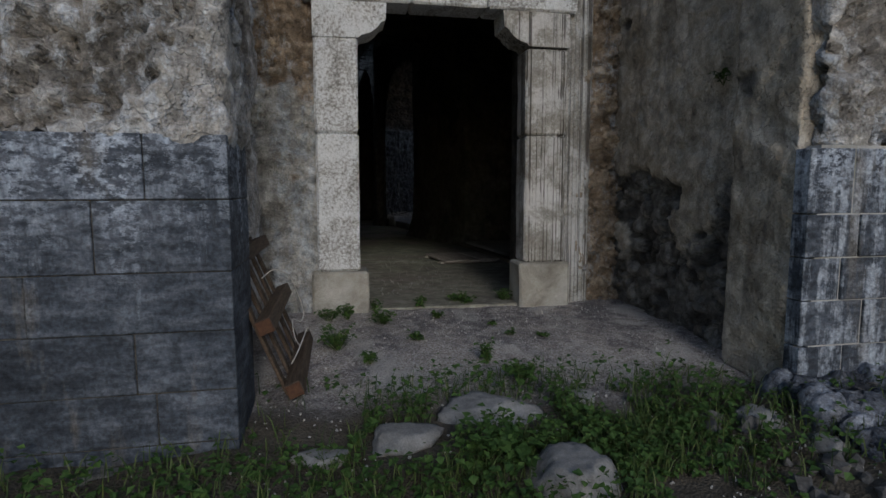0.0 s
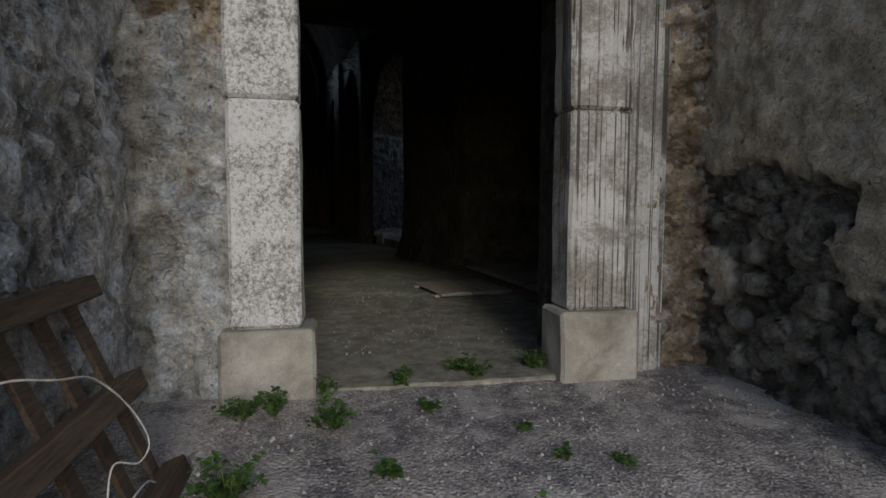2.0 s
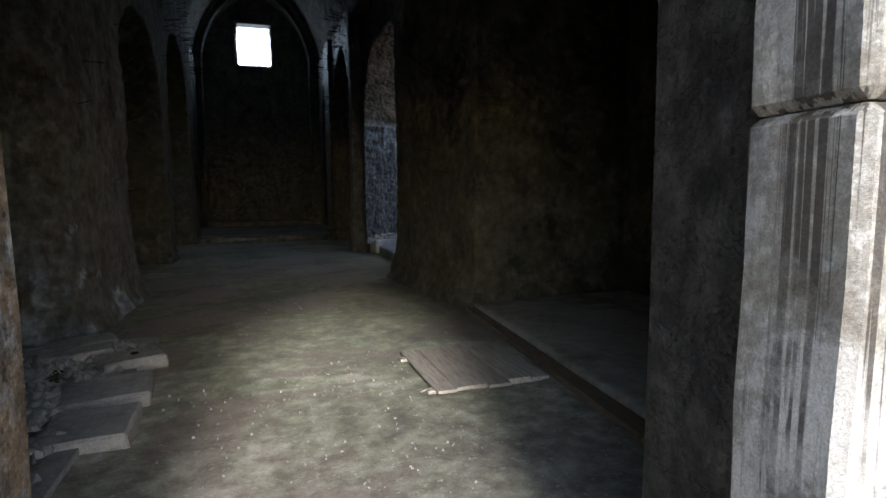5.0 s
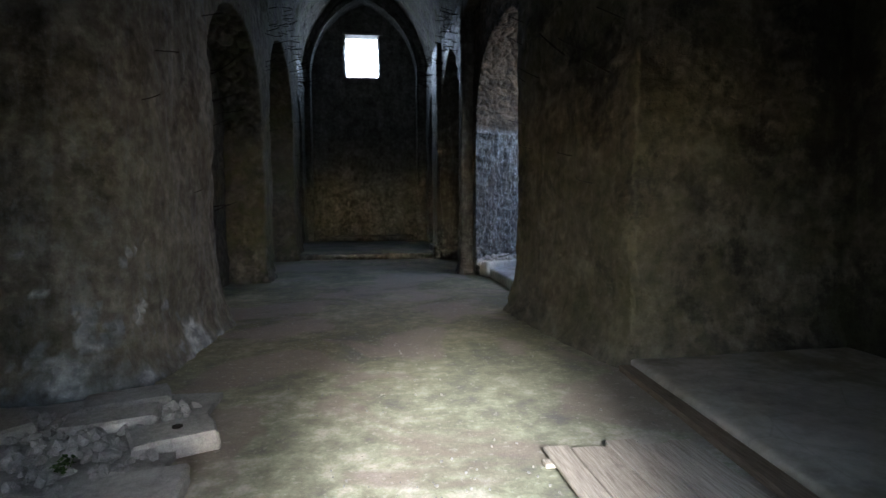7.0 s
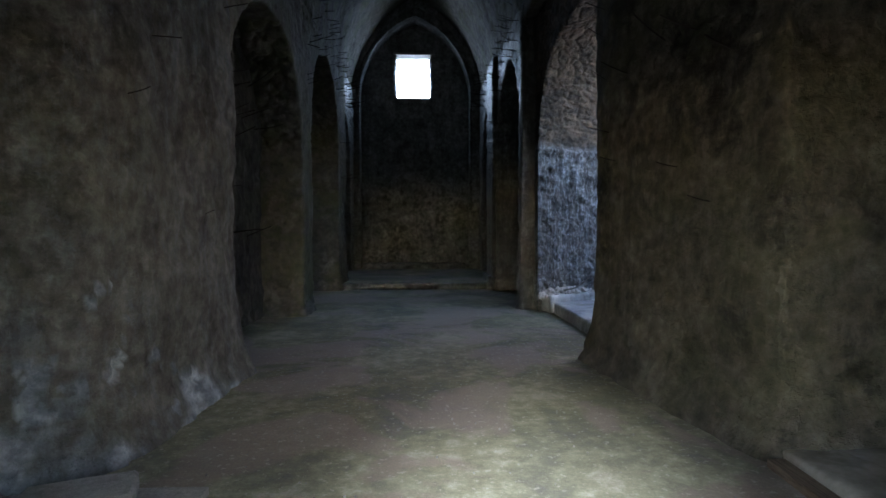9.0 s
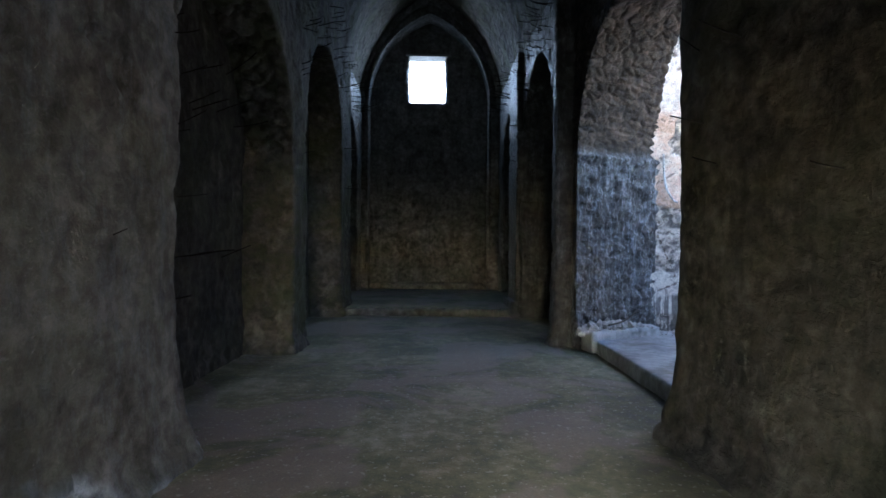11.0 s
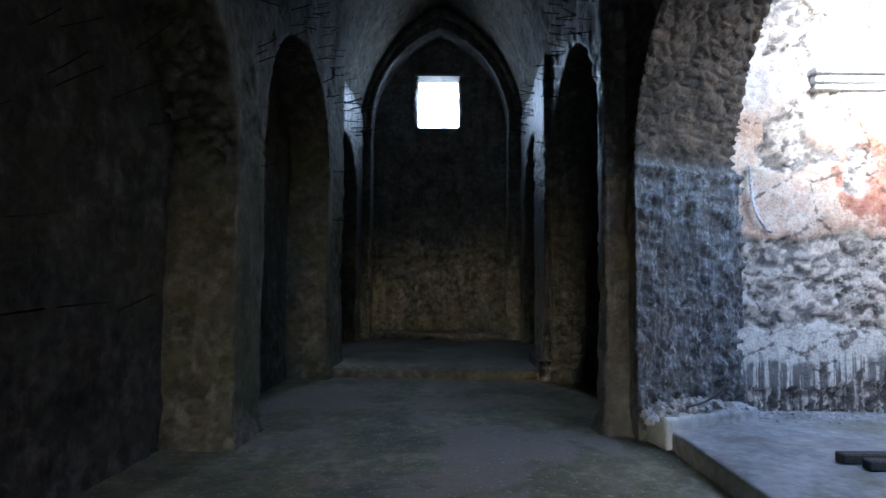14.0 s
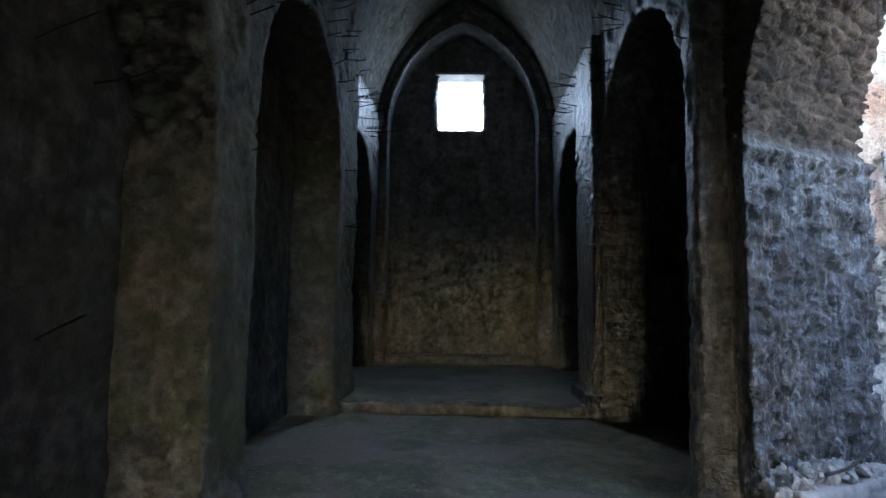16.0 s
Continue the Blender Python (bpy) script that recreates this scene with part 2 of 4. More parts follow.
    zz = t.math("ADD", Z, t.math("MULTIPLY", t.math("SUBTRACT", n1, 0.5), 2.2))
    up = t.ramp(t.math("ADD", t.math("MULTIPLY", n1, 0.5), t.math("MULTIPLY", n2, 0.5)), (0.38, (0.48, 0.32, 0.22)), (0.48, (0.68, 0.50, 0.38)), (0.58, (0.80, 0.70, 0.60)))
    # sunlit top of the wall put into the colour as white above about 4 m
    hi = t.ramp(n2, (0.36, (0.55, 0.48, 0.42)), (0.55, (0.80, 0.77, 0.74)))
    b = t.mix(t.ramp(t.math("MULTIPLY", zz, 0.1), (0.385, 0.0), (0.43, 1.0)), up, hi)
    low = t.ramp(n2, (0.36, (0.42, 0.38, 0.34)), (0.5, (0.82, 0.78, 0.70)))
    b = t.mix(t.ramp(t.math("MULTIPLY", Z, 0.1), (0.19, 1.0), (0.20, 0.0)), b, low)
    dx, dz = t.math("DIVIDE", t.math("SUBTRACT", X, 5.85), 0.82), t.math("DIVIDE", t.math("SUBTRACT", Z, 3.15), 0.66)
    d = t.math("ADD", t.math("ADD", t.math("MULTIPLY", dx, dx), t.math("MULTIPLY", dz, dz)), t.math("MULTIPLY", t.math("SUBTRACT", t.noise(1.9, 8.0, 0.7), 0.5), 3.0))
    paint = t.mix(t.ramp(n2, (0.4, 0.0), (0.55, 1.0)), (0.30, 0.075, 0.05), (0.46, 0.20, 0.13))
    b = t.mix(t.math("MULTIPLY", t.ramp(d, (0.85, 1.0), (0.98, 0.0)), 0.85), b, paint)
    c = t.mix(t.attr("plaster"), a, b)
    drip = t.math("MULTIPLY", t.ramp(t.noise(1.0, 4.0, 0.6, t.stretched(13, 13, 0.35)), (0.46, 0.0), (0.52, 1.0)), t.ramp(t.math("MULTIPLY", zz, 0.1), (0.075, 1.0), (0.10, 0.0)))
    c = t.mix(t.math("MULTIPLY", drip, 0.8), c, (0.11, 0.105, 0.10))
    flake = t.ramp(t.math("ADD", t.math("MULTIPLY", t.noise(21, 8.0, 0.8, None, 0.5), 0.6), t.math("MULTIPLY", n3, 0.4)), (0.40, 0.35), (0.46, 0.85), (0.52, 1.05), (0.6, 1.25))
    c = t.mix(0.85, c, flake, "MULTIPLY")
    crack = t.ramp(t.math("ADD", t.vor(1.1, "DISTANCE_TO_EDGE"), t.math("MULTIPLY", t.math("SUBTRACT", n2, 0.5), 0.25)), (0.0, 1.0), (0.012, 0.0))
    c = t.mix(t.math("MULTIPLY", crack, 0.7), c, (0.12, 0.09, 0.07))
    h = t.math("SUBTRACT", t.math("ADD", n2, t.math("MULTIPLY", n3, 0.3)), t.math("MULTIPLY", crack, 0.3))
    return t.done(c, 0.92, h, 1.0, 0.06)


COURT = court_mat()


def ashlar_mat(name="dark_ashlar", lime=0.0):
    t = Tree(name)
    p = t.n.new("ShaderNodeSeparateXYZ")
    t.l.new(t.co, p.inputs[0])
    n1, n2, n3 = t.noise(1.3, 7.0, 0.6), t.noise(3.0, 7.0, 0.62, t.stretched(1.4, 1.4, 4.5)), t.noise(38, 5.0, 0.65)
    c = t.ramp(t.math("ADD", t.math("MULTIPLY", n1, 0.4), t.math("MULTIPLY", n2, 0.6)), (0.38, (0.026, 0.031, 0.041)), (0.5, (0.055, 0.065, 0.083)), (0.62, (0.125, 0.14, 0.17)))
    c = t.mix(t.math("MULTIPLY", t.rand(), 0.5), c, t.mix(1.0, c, (0.68, 0.68, 0.68), "MULTIPLY"))
    # lime washed down from the wall above
    up = t.ramp(t.math("ADD", t.math("MULTIPLY", p.outputs[2], 0.3), t.math("MULTIPLY", t.noise(1.1, 7.0, 0.7, t.stretched(3.5, 3.5, 0.6), 0.4), 0.9)), (0.70, 0.0), (0.98, 1.0))
    speck = t.ramp(t.noise(8.5, 9.0, 0.78, t.stretched(1, 1, 1.8)), (0.48, 0.0), (0.54, 1.0))
    c = t.mix(t.math("MULTIPLY", t.math("MULTIPLY", up, speck), 0.85), c, (0.50, 0.56, 0.66))
    c = t.mix(t.math("MULTIPLY", t.ramp(t.noise(1.6, 8.0, 0.65), (0.58, 0.0), (0.66, 1.0)), 0.15), c, (0.36, 0.40, 0.47))
    if lime:
        wash = t.math("ADD", t.math("MULTIPLY", t.noise(1.0, 6.0, 0.7, t.stretched(7, 7, 0.7), 0.2), 0.6), t.math("MULTIPLY", t.noise(9, 8.0, 0.75), 0.4))
        c = t.mix(t.math("MULTIPLY", t.ramp(wash, (0.48, 0.0), (0.56, 1.0)), lime), c, (0.55, 0.60, 0.68))
    tan = t.noise(0.9, 6.0, 0.65, t.stretched(4, 4, 1.0))
    c = t.mix(t.math("MULTIPLY", t.ramp(tan, (0.57, 0.0), (0.68, 1.0)), 0.4), c, (0.24, 0.21, 0.17))
    c = t.mix(1.0, c, t.ramp(n3, (0.35, 0.6), (0.5, 1.0), (0.66, 1.45)), "MULTIPLY")
    h = t.math("ADD", t.math("MULTIPLY", n2, 0.8), t.math("MULTIPLY", n3, 0.4))
    return t.done(c, 0.82, h, 0.9, 0.02)


def jamb_mat(name, drip, smooth=False):
    t = Tree(name)
    n1, n2, n3 = t.noise(2.4, 6.0, 0.65, None, 0.4), t.noise(36, 10.0, 0.78), t.noise(150, 4.0, 0.75)
    w = 0.2 if smooth else 0.4 if drip else 0.6
    k = t.math("ADD", t.math("MULTIPLY", n1, 1 - w), t.math("MULTIPLY", n2, w))
    if smooth:
        c = t.ramp(k, (0.36, (0.20, 0.185, 0.155)), (0.5, (0.37, 0.35, 0.305)), (0.64, (0.54, 0.53, 0.49)))
    elif drip:
        c = t.ramp(k, (0.38, (0.22, 0.20, 0.17)), (0.44, (0.33, 0.31, 0.275)), (0.49, (0.44, 0.425, 0.39)), (0.52, (0.62, 0.61, 0.59)), (0.60, (0.72, 0.715, 0.70)))
    else:
        c = t.ramp(k, (0.40, (0.22, 0.21, 0.195)), (0.455, (0.44, 0.43, 0.41)), (0.48, (0.62, 0.625, 0.62)), (0.51, (0.80, 0.815, 0.825)), (0.58, (0.86, 0.87, 0.88)))
    wash = t.noise(0.8, 6.0, 0.65, t.stretched(5, 5, 0.6), 0.4)
    c = t.mix(t.math("MULTIPLY", t.ramp(wash, (0.52, 0.0), (0.66, 1.0)), 0.3 if drip else 0.22), c, (0.30, 0.27, 0.22))
    if drip:
        run = t.noise(1.0, 4.0, 0.6, t.stretched(30, 30, 0.14))
        run = t.math("MULTIPLY", t.ramp(run, (0.53, 0.0), (0.565, 1.0)), t.ramp(t.noise(1.6, 7.0, 0.65), (0.36, 0.0), (0.48, 1.0)))
        c = t.mix(t.math("MULTIPLY", run, 0.85), c, (0.06, 0.05, 0.042))
    c = t.mix(1.0, c, t.ramp(n3, (0.3, 0.7), (0.7, 1.2)), "MULTIPLY")
    h = t.math("ADD", t.math("MULTIPLY", n2, 1.0), t.math("MULTIPLY", n3, 0.3))
    return t.done(c, 0.88, h, 0.4 if smooth else 0.8, 0.018)


ASHLAR, ASHLAR_R, JAMB, JAMB_R, JAMB_BASE = ashlar_mat(), ashlar_mat("limed_ashlar", 0.55), jamb_mat("pale_limestone", False), jamb_mat("streaked_limestone", True), jamb_mat("smooth_tan_stone", False, True)


def ground_mat():
    t = Tree("gravel_and_soil")
    n1, n2, n3 = t.noise(0.9), t.noise(7, 7.0, 0.7), t.noise(85, 4.0, 0.7)
    grain = t.vor(85, "F1", "Color")
    bw = t.ramp(grain, (0.1, (0.24, 0.205, 0.185)), (0.5, (0.40, 0.355, 0.325)), (0.9, (0.62, 0.585, 0.56)))
    c = t.mix(t.ramp(t.math("ADD", t.math("MULTIPLY", n1, 0.55), t.math("MULTIPLY", n2, 0.45)), (0.45, 0.0), (0.58, 1.0)), bw, t.mix(1.0, bw, (0.42, 0.43, 0.47), "MULTIPLY"))
    dust = t.ramp(t.noise(1.5, 8.0, 0.7, None, 0.3), (0.52, 0.0), (0.60, 1.0))
    c = t.mix(t.math("MULTIPLY", dust, 0.6), c, (0.56, 0.53, 0.50))
    chips = t.ramp(t.noise(38, 2.0, 0.5), (0.66, 0.0), (0.70, 1.0))
    c = t.mix(t.math("MULTIPLY", chips, 0.8), c, (0.6, 0.58, 0.55))
    soil = t.ramp(n2, (0.3, (0.05, 0.042, 0.03)), (0.7, (0.13, 0.11, 0.085)))
    c = t.mix(t.attr("soil"), c, soil)
    h = t.math("ADD", t.math("MULTIPLY", t.vor(55), 0.8), t.math("MULTIPLY", n3, 0.5))
    return t.done(c, 0.95, h, 0.9, 0.015)


def floor_mat():
    t = Tree("worn_earth_floor")
    n1, n2, n3 = t.noise(0.75, 5.0, 0.6, None, 0.5), t.noise(5, 8.0, 0.7), t.noise(55, 5.0, 0.7)
    tone = t.math("ADD", t.math("MULTIPLY", n1, 0.5), t.math("MULTIPLY", n2, 0.5))
    c = t.ramp(tone, (0.38, (0.17, 0.16, 0.15)), (0.46, (0.25, 0.255, 0.185)), (0.53, (0.38, 0.385, 0.28)), (0.60, (0.60, 0.57, 0.51)))
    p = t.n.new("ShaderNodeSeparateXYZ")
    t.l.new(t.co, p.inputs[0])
    # darker earth farther in; the tone also stands in for the fading daylight
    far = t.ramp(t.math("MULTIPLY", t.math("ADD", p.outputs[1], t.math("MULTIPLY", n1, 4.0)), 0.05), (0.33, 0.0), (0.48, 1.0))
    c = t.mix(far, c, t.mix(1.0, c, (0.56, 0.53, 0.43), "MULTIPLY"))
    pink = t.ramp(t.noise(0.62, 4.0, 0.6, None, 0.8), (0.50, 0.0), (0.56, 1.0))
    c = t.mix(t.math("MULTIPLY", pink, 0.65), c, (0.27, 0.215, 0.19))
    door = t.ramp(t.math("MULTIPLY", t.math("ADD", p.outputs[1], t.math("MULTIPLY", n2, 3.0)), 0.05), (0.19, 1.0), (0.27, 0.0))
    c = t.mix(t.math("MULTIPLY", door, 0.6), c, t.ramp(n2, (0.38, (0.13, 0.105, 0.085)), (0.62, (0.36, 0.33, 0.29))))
    chips = t.ramp(t.noise(19, 5.0, 0.6), (0.60, 0.0), (0.64, 1.0))
    c = t.mix(t.math("MULTIPLY", chips, 0.5), c, (0.5, 0.48, 0.42))
    c = t.mix(1.0, c, t.ramp(n3, (0.3, 0.8), (0.7, 1.15)), "MULTIPLY")
    h = t.math("ADD", t.math("MULTIPLY", n2, 0.6), t.math("MULTIPLY", n3, 0.35))
    return t.done(c, t.ramp(n2, (0.3, 0.55), (0.7, 0.85)), h, 0.6, 0.014, 0.35)


def paving_mat(name, lo, mid, hi):
    t = Tree(name)
    n1, n2, n3 = t.noise(1.1, 6.0), t.noise(8, 8.0, 0.7), t.noise(70, 4.0, 0.7)
    c = t.ramp(t.math("ADD", t.math("MULTIPLY", n1, 0.5), t.math("MULTIPLY", n2, 0.5)), (0.35, lo), (0.5, mid), (0.65, hi))
    crack = t.ramp(t.vor(1.3, "DISTANCE_TO_EDGE", "Distance", t.stretched(1, 1, 0.2)), (0.0, 1.0), (0.012, 0.0))
    c = t.mix(t.math("MULTIPLY", crack, 0.2), c, (0.09, 0.085, 0.08))
    g = t.ramp(t.noise(0.8, 5.0, 0.65), (0.53, 0.0), (0.62, 1.0))
    c = t.mix(t.math("MULTIPLY", g, 0.55), c, (0.14, 0.14, 0.075))
    h = t.math("SUBTRACT", t.math("ADD", t.math("MULTIPLY", n2, 0.5), t.math("MULTIPLY", n3, 0.3)), t.math("MULTIPLY", crack, 0.15))
    return t.done(c, 0.85, h, 0.5, 0.012)


def stone_mat(name, lo, hi):
    t = Tree(name)
    n1, n2, n3 = t.noise(4), t.noise(25, 8.0, 0.7), t.noise(110, 3.0, 0.7)
    c = t.ramp(t.math("ADD", t.math("MULTIPLY", n1, 0.5), t.math("MULTIPLY", n2, 0.5)), (0.35, lo), (0.65, hi))
    c = t.mix(t.math("MULTIPLY", t.rand(), 0.3), c, t.mix(1.0, c, (0.7, 0.68, 0.64), "MULTIPLY"))
    c = t.mix(1.0, c, t.ramp(n3, (0.3, 0.75), (0.7, 1.2)), "MULTIPLY")
    return t.done(c, 0.9, t.math("ADD", n2, t.math("MULTIPLY", n3, 0.4)), 0.6, 0.012)


def wood_mat(name, lo, hi):
    t = Tree(name)
    g = t.noise(3.0, 8.0, 0.7, t.stretched(22, 1.6, 22), 0.4)
    c = t.ramp(g, (0.35, lo), (0.62, hi))
    c = t.mix(t.math("MULTIPLY", t.rand(), 0.5), c, t.mix(1.0, c, (0.62, 0.58, 0.55), "MULTIPLY"))
    spot = t.ramp(t.noise(4.0, 5.0, 0.7), (0.6, 0.0), (0.72, 1.0))
    c = t.mix(t.math("MULTIPLY", spot, 0.4), c, (0.05, 0.04, 0.035))
    return t.done(c, 0.8, t.math("ADD", g, t.math("MULTIPLY", t.noise(60), 0.4)), 0.45, 0.006)


def leaf_mat(name, lo, hi):
    t = Tree(name)
    c = t.ramp(t.island(), (0.0, lo), (1.0, hi))
    c = t.mix(t.math("MULTIPLY", t.noise(40, 3.0), 0.4), c, t.mix(1.0, c, (0.6, 0.65, 0.5), "MULTIPLY"))
    m = t.done(c, 0.6, None, 0, 0, 0.3)
    t.b.inputs["Transmission Weight"].default_value = 0.0
    return m


def plain(name, c, rough=0.7, metal=0.0):
    t = Tree(name)
    n = t.noise(30, 6.0, 0.7)
    k = t.mix(1.0, c, t.ramp(n, (0.3, 0.6), (0.7, 1.3)), "MULTIPLY")
    m = t.done(k, rough, n, 0.3, 0.004)
    t.b.inputs["Metallic"].default_value = metal
    return m


GROUND, FLOOR, PAVING = ground_mat(), floor_mat(), paving_mat("weathered_concrete", (0.26, 0.255, 0.245), (0.42, 0.41, 0.395), (0.60, 0.59, 0.57))
# darker mix of the weathered concrete, for the court floor
COURT_PAVING = paving_mat("court_paving", (0.19, 0.19, 0.19), (0.32, 0.32, 0.32), (0.49, 0.49, 0.485))
DUSTY = paving_mat("dusty_concrete", (0.26, 0.235, 0.20), (0.42, 0.385, 0.33), (0.56, 0.52, 0.46))
BOULDER = stone_mat("grey_boulder", (0.16, 0.155, 0.15), (0.36, 0.35, 0.34))
DARKSTONE = stone_mat("dark_stone", (0.05, 0.048, 0.047), (0.19, 0.18, 0.175))
SLAB = stone_mat("slab_stone", (0.25, 0.245, 0.24), (0.52, 0.515, 0.50))
PEBBLE = stone_mat("pale_pebble", (0.30, 0.28, 0.26), (0.6, 0.58, 0.55))
WOOD = wood_mat("weathered_pallet_wood", (0.055, 0.04, 0.028), (0.15, 0.11, 0.08))
BOARD = wood_mat("dusty_board", (0.32, 0.28, 0.235), (0.60, 0.55, 0.48))
BROWNWOOD = wood_mat("brown_plank", (0.12, 0.09, 0.06), (0.27, 0.21, 0.15))
OLDWOOD = wood_mat("dark_timber", (0.05, 0.045, 0.04), (0.13, 0.115, 0.10))
RUST = plain("rusty_end", (0.10, 0.05, 0.03), 0.85)
IRON = plain("rusted_iron", (0.035, 0.028, 0.024), 0.8, 0.3)
CABLE = plain("pale_cable", (0.62, 0.60, 0.56), 0.5)
LEAF = leaf_mat("weed_leaf", (0.028, 0.065, 0.014), (0.085, 0.15, 0.035))
GRASS = leaf_mat("grass_blade", (0.03, 0.06, 0.015), (0.11, 0.14, 0.045))


# ---- building blocks ----
PORCH = pose(0, 0, 0, 0, 0, -7)


def prism_bm(poly, axis, a, b, poly_b=None):
    """A polygon in the plane across axis, from a to b; poly_b is its shape at b."""
    bm = bmesh.new()
    put = {"x": lambda u, v, w: (w, u, v), "y": lambda u, v, w: (u, w, v), "z": lambda u, v, w: (u, v, w)}[axis]
    n = len(poly)
    A = [bm.verts.new(put(u, v, a)) for u, v in poly]
    B = [bm.verts.new(put(u, v, b)) for u, v in (poly_b or poly)]
    bm.faces.new(A), bm.faces.new(B[::-1])
    for i in range(n):
        bm.faces.new((A[i], B[i], B[(i + 1) % n], A[(i + 1) % n]))
    bm.normal_update()
    bmesh.ops.triangulate(bm, faces=[f for f in bm.faces if len(f.verts) > 4], ngon_method="EAR_CLIP")
    bmesh.ops.recalc_face_normals(bm, faces=bm.faces)
    return bm


def box_bm(x0, x1, y0, y1, z0, z1, bevel=0.0):
    bm = prism_bm([(x0, y0), (x1, y0), (x1, y1), (x0, y1)], "z", z0, z1)
    if bevel:
        bmesh.ops.bevel(bm, geom=list(bm.edges), offset=bevel, segments=1, affect="EDGES")
    return bm


def link(name, bm, material, parent=None, m=None, smooth=False, label="", category="", kind="", group=""):
    me = bpy.data.meshes.new(name)
    bm.to_mesh(me), bm.free()
    me.materials.append(material)
    if smooth:
        me.polygons.foreach_set("use_smooth", [True] * len(me.polygons))
    ob = new(name, me)
    if parent:
        ob.parent = parent
    if m is not None:
        ob.matrix_basis = m
    return tagged(ob, label, category, group, kind)


def part(name, bm, material, parent, label="", m=None, smooth=False):
    return link(name, bm, material, parent, m, smooth, label)


def arch(u0, u1, spring, rise, n=18):
    """Pointed or round arch from (u0, spring) over the apex to (u1, spring)."""
    h, pts = (u1 - u0) / 2, []
    R = (h * h + rise * rise) / (2 * h)
    a = math.atan2(rise, R - h)
    for i in range(n + 1):
        k = a * i / n
        pts.append((u0 + R - R * math.cos(k), spring + R * math.sin(k)))
    return pts + [(u0 + u1 - u, v) for u, v in pts[-2::-1]]


def wall_poly(u0, u1, z0, z1, openings):
    poly = [(u0, z0)]
    for o0, o1, spring, rise in openings:
        poly += [(o0, z0)] + arch(o0, o1, spring, rise) + [(o1, z0)]
    return poly + [(u1, z0), (u1, z1), (u0, z1)]


def weathered(name, bm, voxel, relief, material, m=None, parent=None, label="", category="", kind="structure"):
    """A solid, meshed evenly and worn by relief(P, N), which gives depths, plaster and stone numbers."""
    me = bpy.data.meshes.new("rough")
    bm.to_mesh(me), bm.free()
    ob = new("rough", me)
    mod = ob.modifiers.new("mesh", "REMESH")
    mod.mode, mod.voxel_size, mod.use_smooth_shade = "VOXEL", voxel, True
    bpy.context.view_layer.update()
    out = bpy.data.meshes.new_from_object(ob.evaluated_get(bpy.context.evaluated_depsgraph_get()))
    bpy.data.objects.remove(ob), bpy.data.meshes.remove(me)
    out.name = name
    n = len(out.vertices)
    co, no = np.empty(n * 3, np.float32), np.empty(n * 3, np.float32)
    out.vertices.foreach_get("co", co), out.vertices.foreach_get("normal", no)
    P, N = co.reshape(-1, 3).astype(float), no.reshape(-1, 3).astype(float)
    d, plaster, cell = relief(P, N)
    P2 = P + N * d[:, None]
    out.vertices.foreach_set("co", P2.astype(np.float32).ravel())
    for key, value in (("plaster", plaster), ("cell", cell)):
        out.attributes.new(key, "FLOAT", "POINT").data.foreach_set("value", np.broadcast_to(value, n).astype(np.float32))
    out.polygons.foreach_set("use_smooth", [True] * len(out.polygons))
    out.materials.clear()
    out.materials.append(material)
    ob = new(name, out)
    if parent:
        ob.parent = parent
    if m is not None:
        ob.matrix_basis = m
    return tagged(ob, label, category, "", kind)


def rubble_relief(scale=4.5, amp=0.05, s=0, flat=1.4):
    def f(P, N):
        f1, f2, who = cells(P * np.array([scale, scale, scale * flat]) + 0.8 * np.stack([fbm(P * 3, 3, s), fbm(P * 3 + 9, 3, s), fbm(P * 3 + 19, 3, s)], 1), s)
        d = amp * 0.6 * (step(0.0, 0.14, f2 - f1) - 0.6) + amp * 0.6 * (who - 0.5) + amp * 0.45 * fbm(P * 6.5, 4, s + 7) + 0.016 * fbm(P * 20, 2, s + 9)
        return d, np.zeros(len(P)), who
    return f


def peel_relief(cover, scale=0.9, amp=0.04, s=0, stones=5.0, height=0.0, line=1.0, rough=0.013):
    """Render over rubble. cover: how much of it is left; height: how much more is left above the level line."""
    rub = rubble_relief(stones, amp, s)
    def f(P, N):
        d, _, who = rub(P, N)
        k = fbm(P * scale, 5, s + 20) + cover + height * np.clip(P[:, 2] - line, -1, 1)
        m = step(-0.03, 0.05, k)
        q = fbm(P * np.array([4.5, 4.5, 6.5]), 4, s + 31)
        torn = step(-0.28, -0.24, q) + step(-0.02, 0.02, q) + step(0.22, 0.26, q)
        skin = 0.25 * amp + 0.022 * fbm(P * 2.2, 3, s + 30) + rough * torn + 0.012 * fbm(P * 14, 2, s + 32) - 0.025 * step(0.35, 0.6, vnoise(P * 5, s + 33))
        return m * skin + (1 - m) * (d - 0.25 * amp), m, who
    return f


def worn_relief(amp=0.03, s=0, pits=0.5, foot=0.0, grain=0.0):
    """Smoked plaster: wavy, pitted, spreading at the foot."""
    def f(P, N):
        d = amp * fbm(P * 0.9, 3, s) + 0.5 * amp * fbm(P * 4.2, 4, s + 5) + 0.018 * fbm(P * 8.5, 2, s + 6)
        hole = step(0.55, 0.8, vnoise(P * 2.6, s + 8)) * pits
        if grain:
            d = d + grain * fbm(P * np.array([9, 9, 3.2]), 3, s + 40)
        low = np.exp(-np.clip(P[:, 2], 0, 9) / 0.35)
        bare = step(0.12, 0.3, fbm(P * 1.2, 4, s + 12) + 0.5 * low - 0.1)
        f1, f2, who = cells(P * np.array([4.5, 4.5, 6.5]), s)
        d = d - 0.04 * hole + foot * low + bare * (0.035 * (step(0, 0.3, f2 - f1) - 0.8))
        return d, 1 - bare, who
    return f


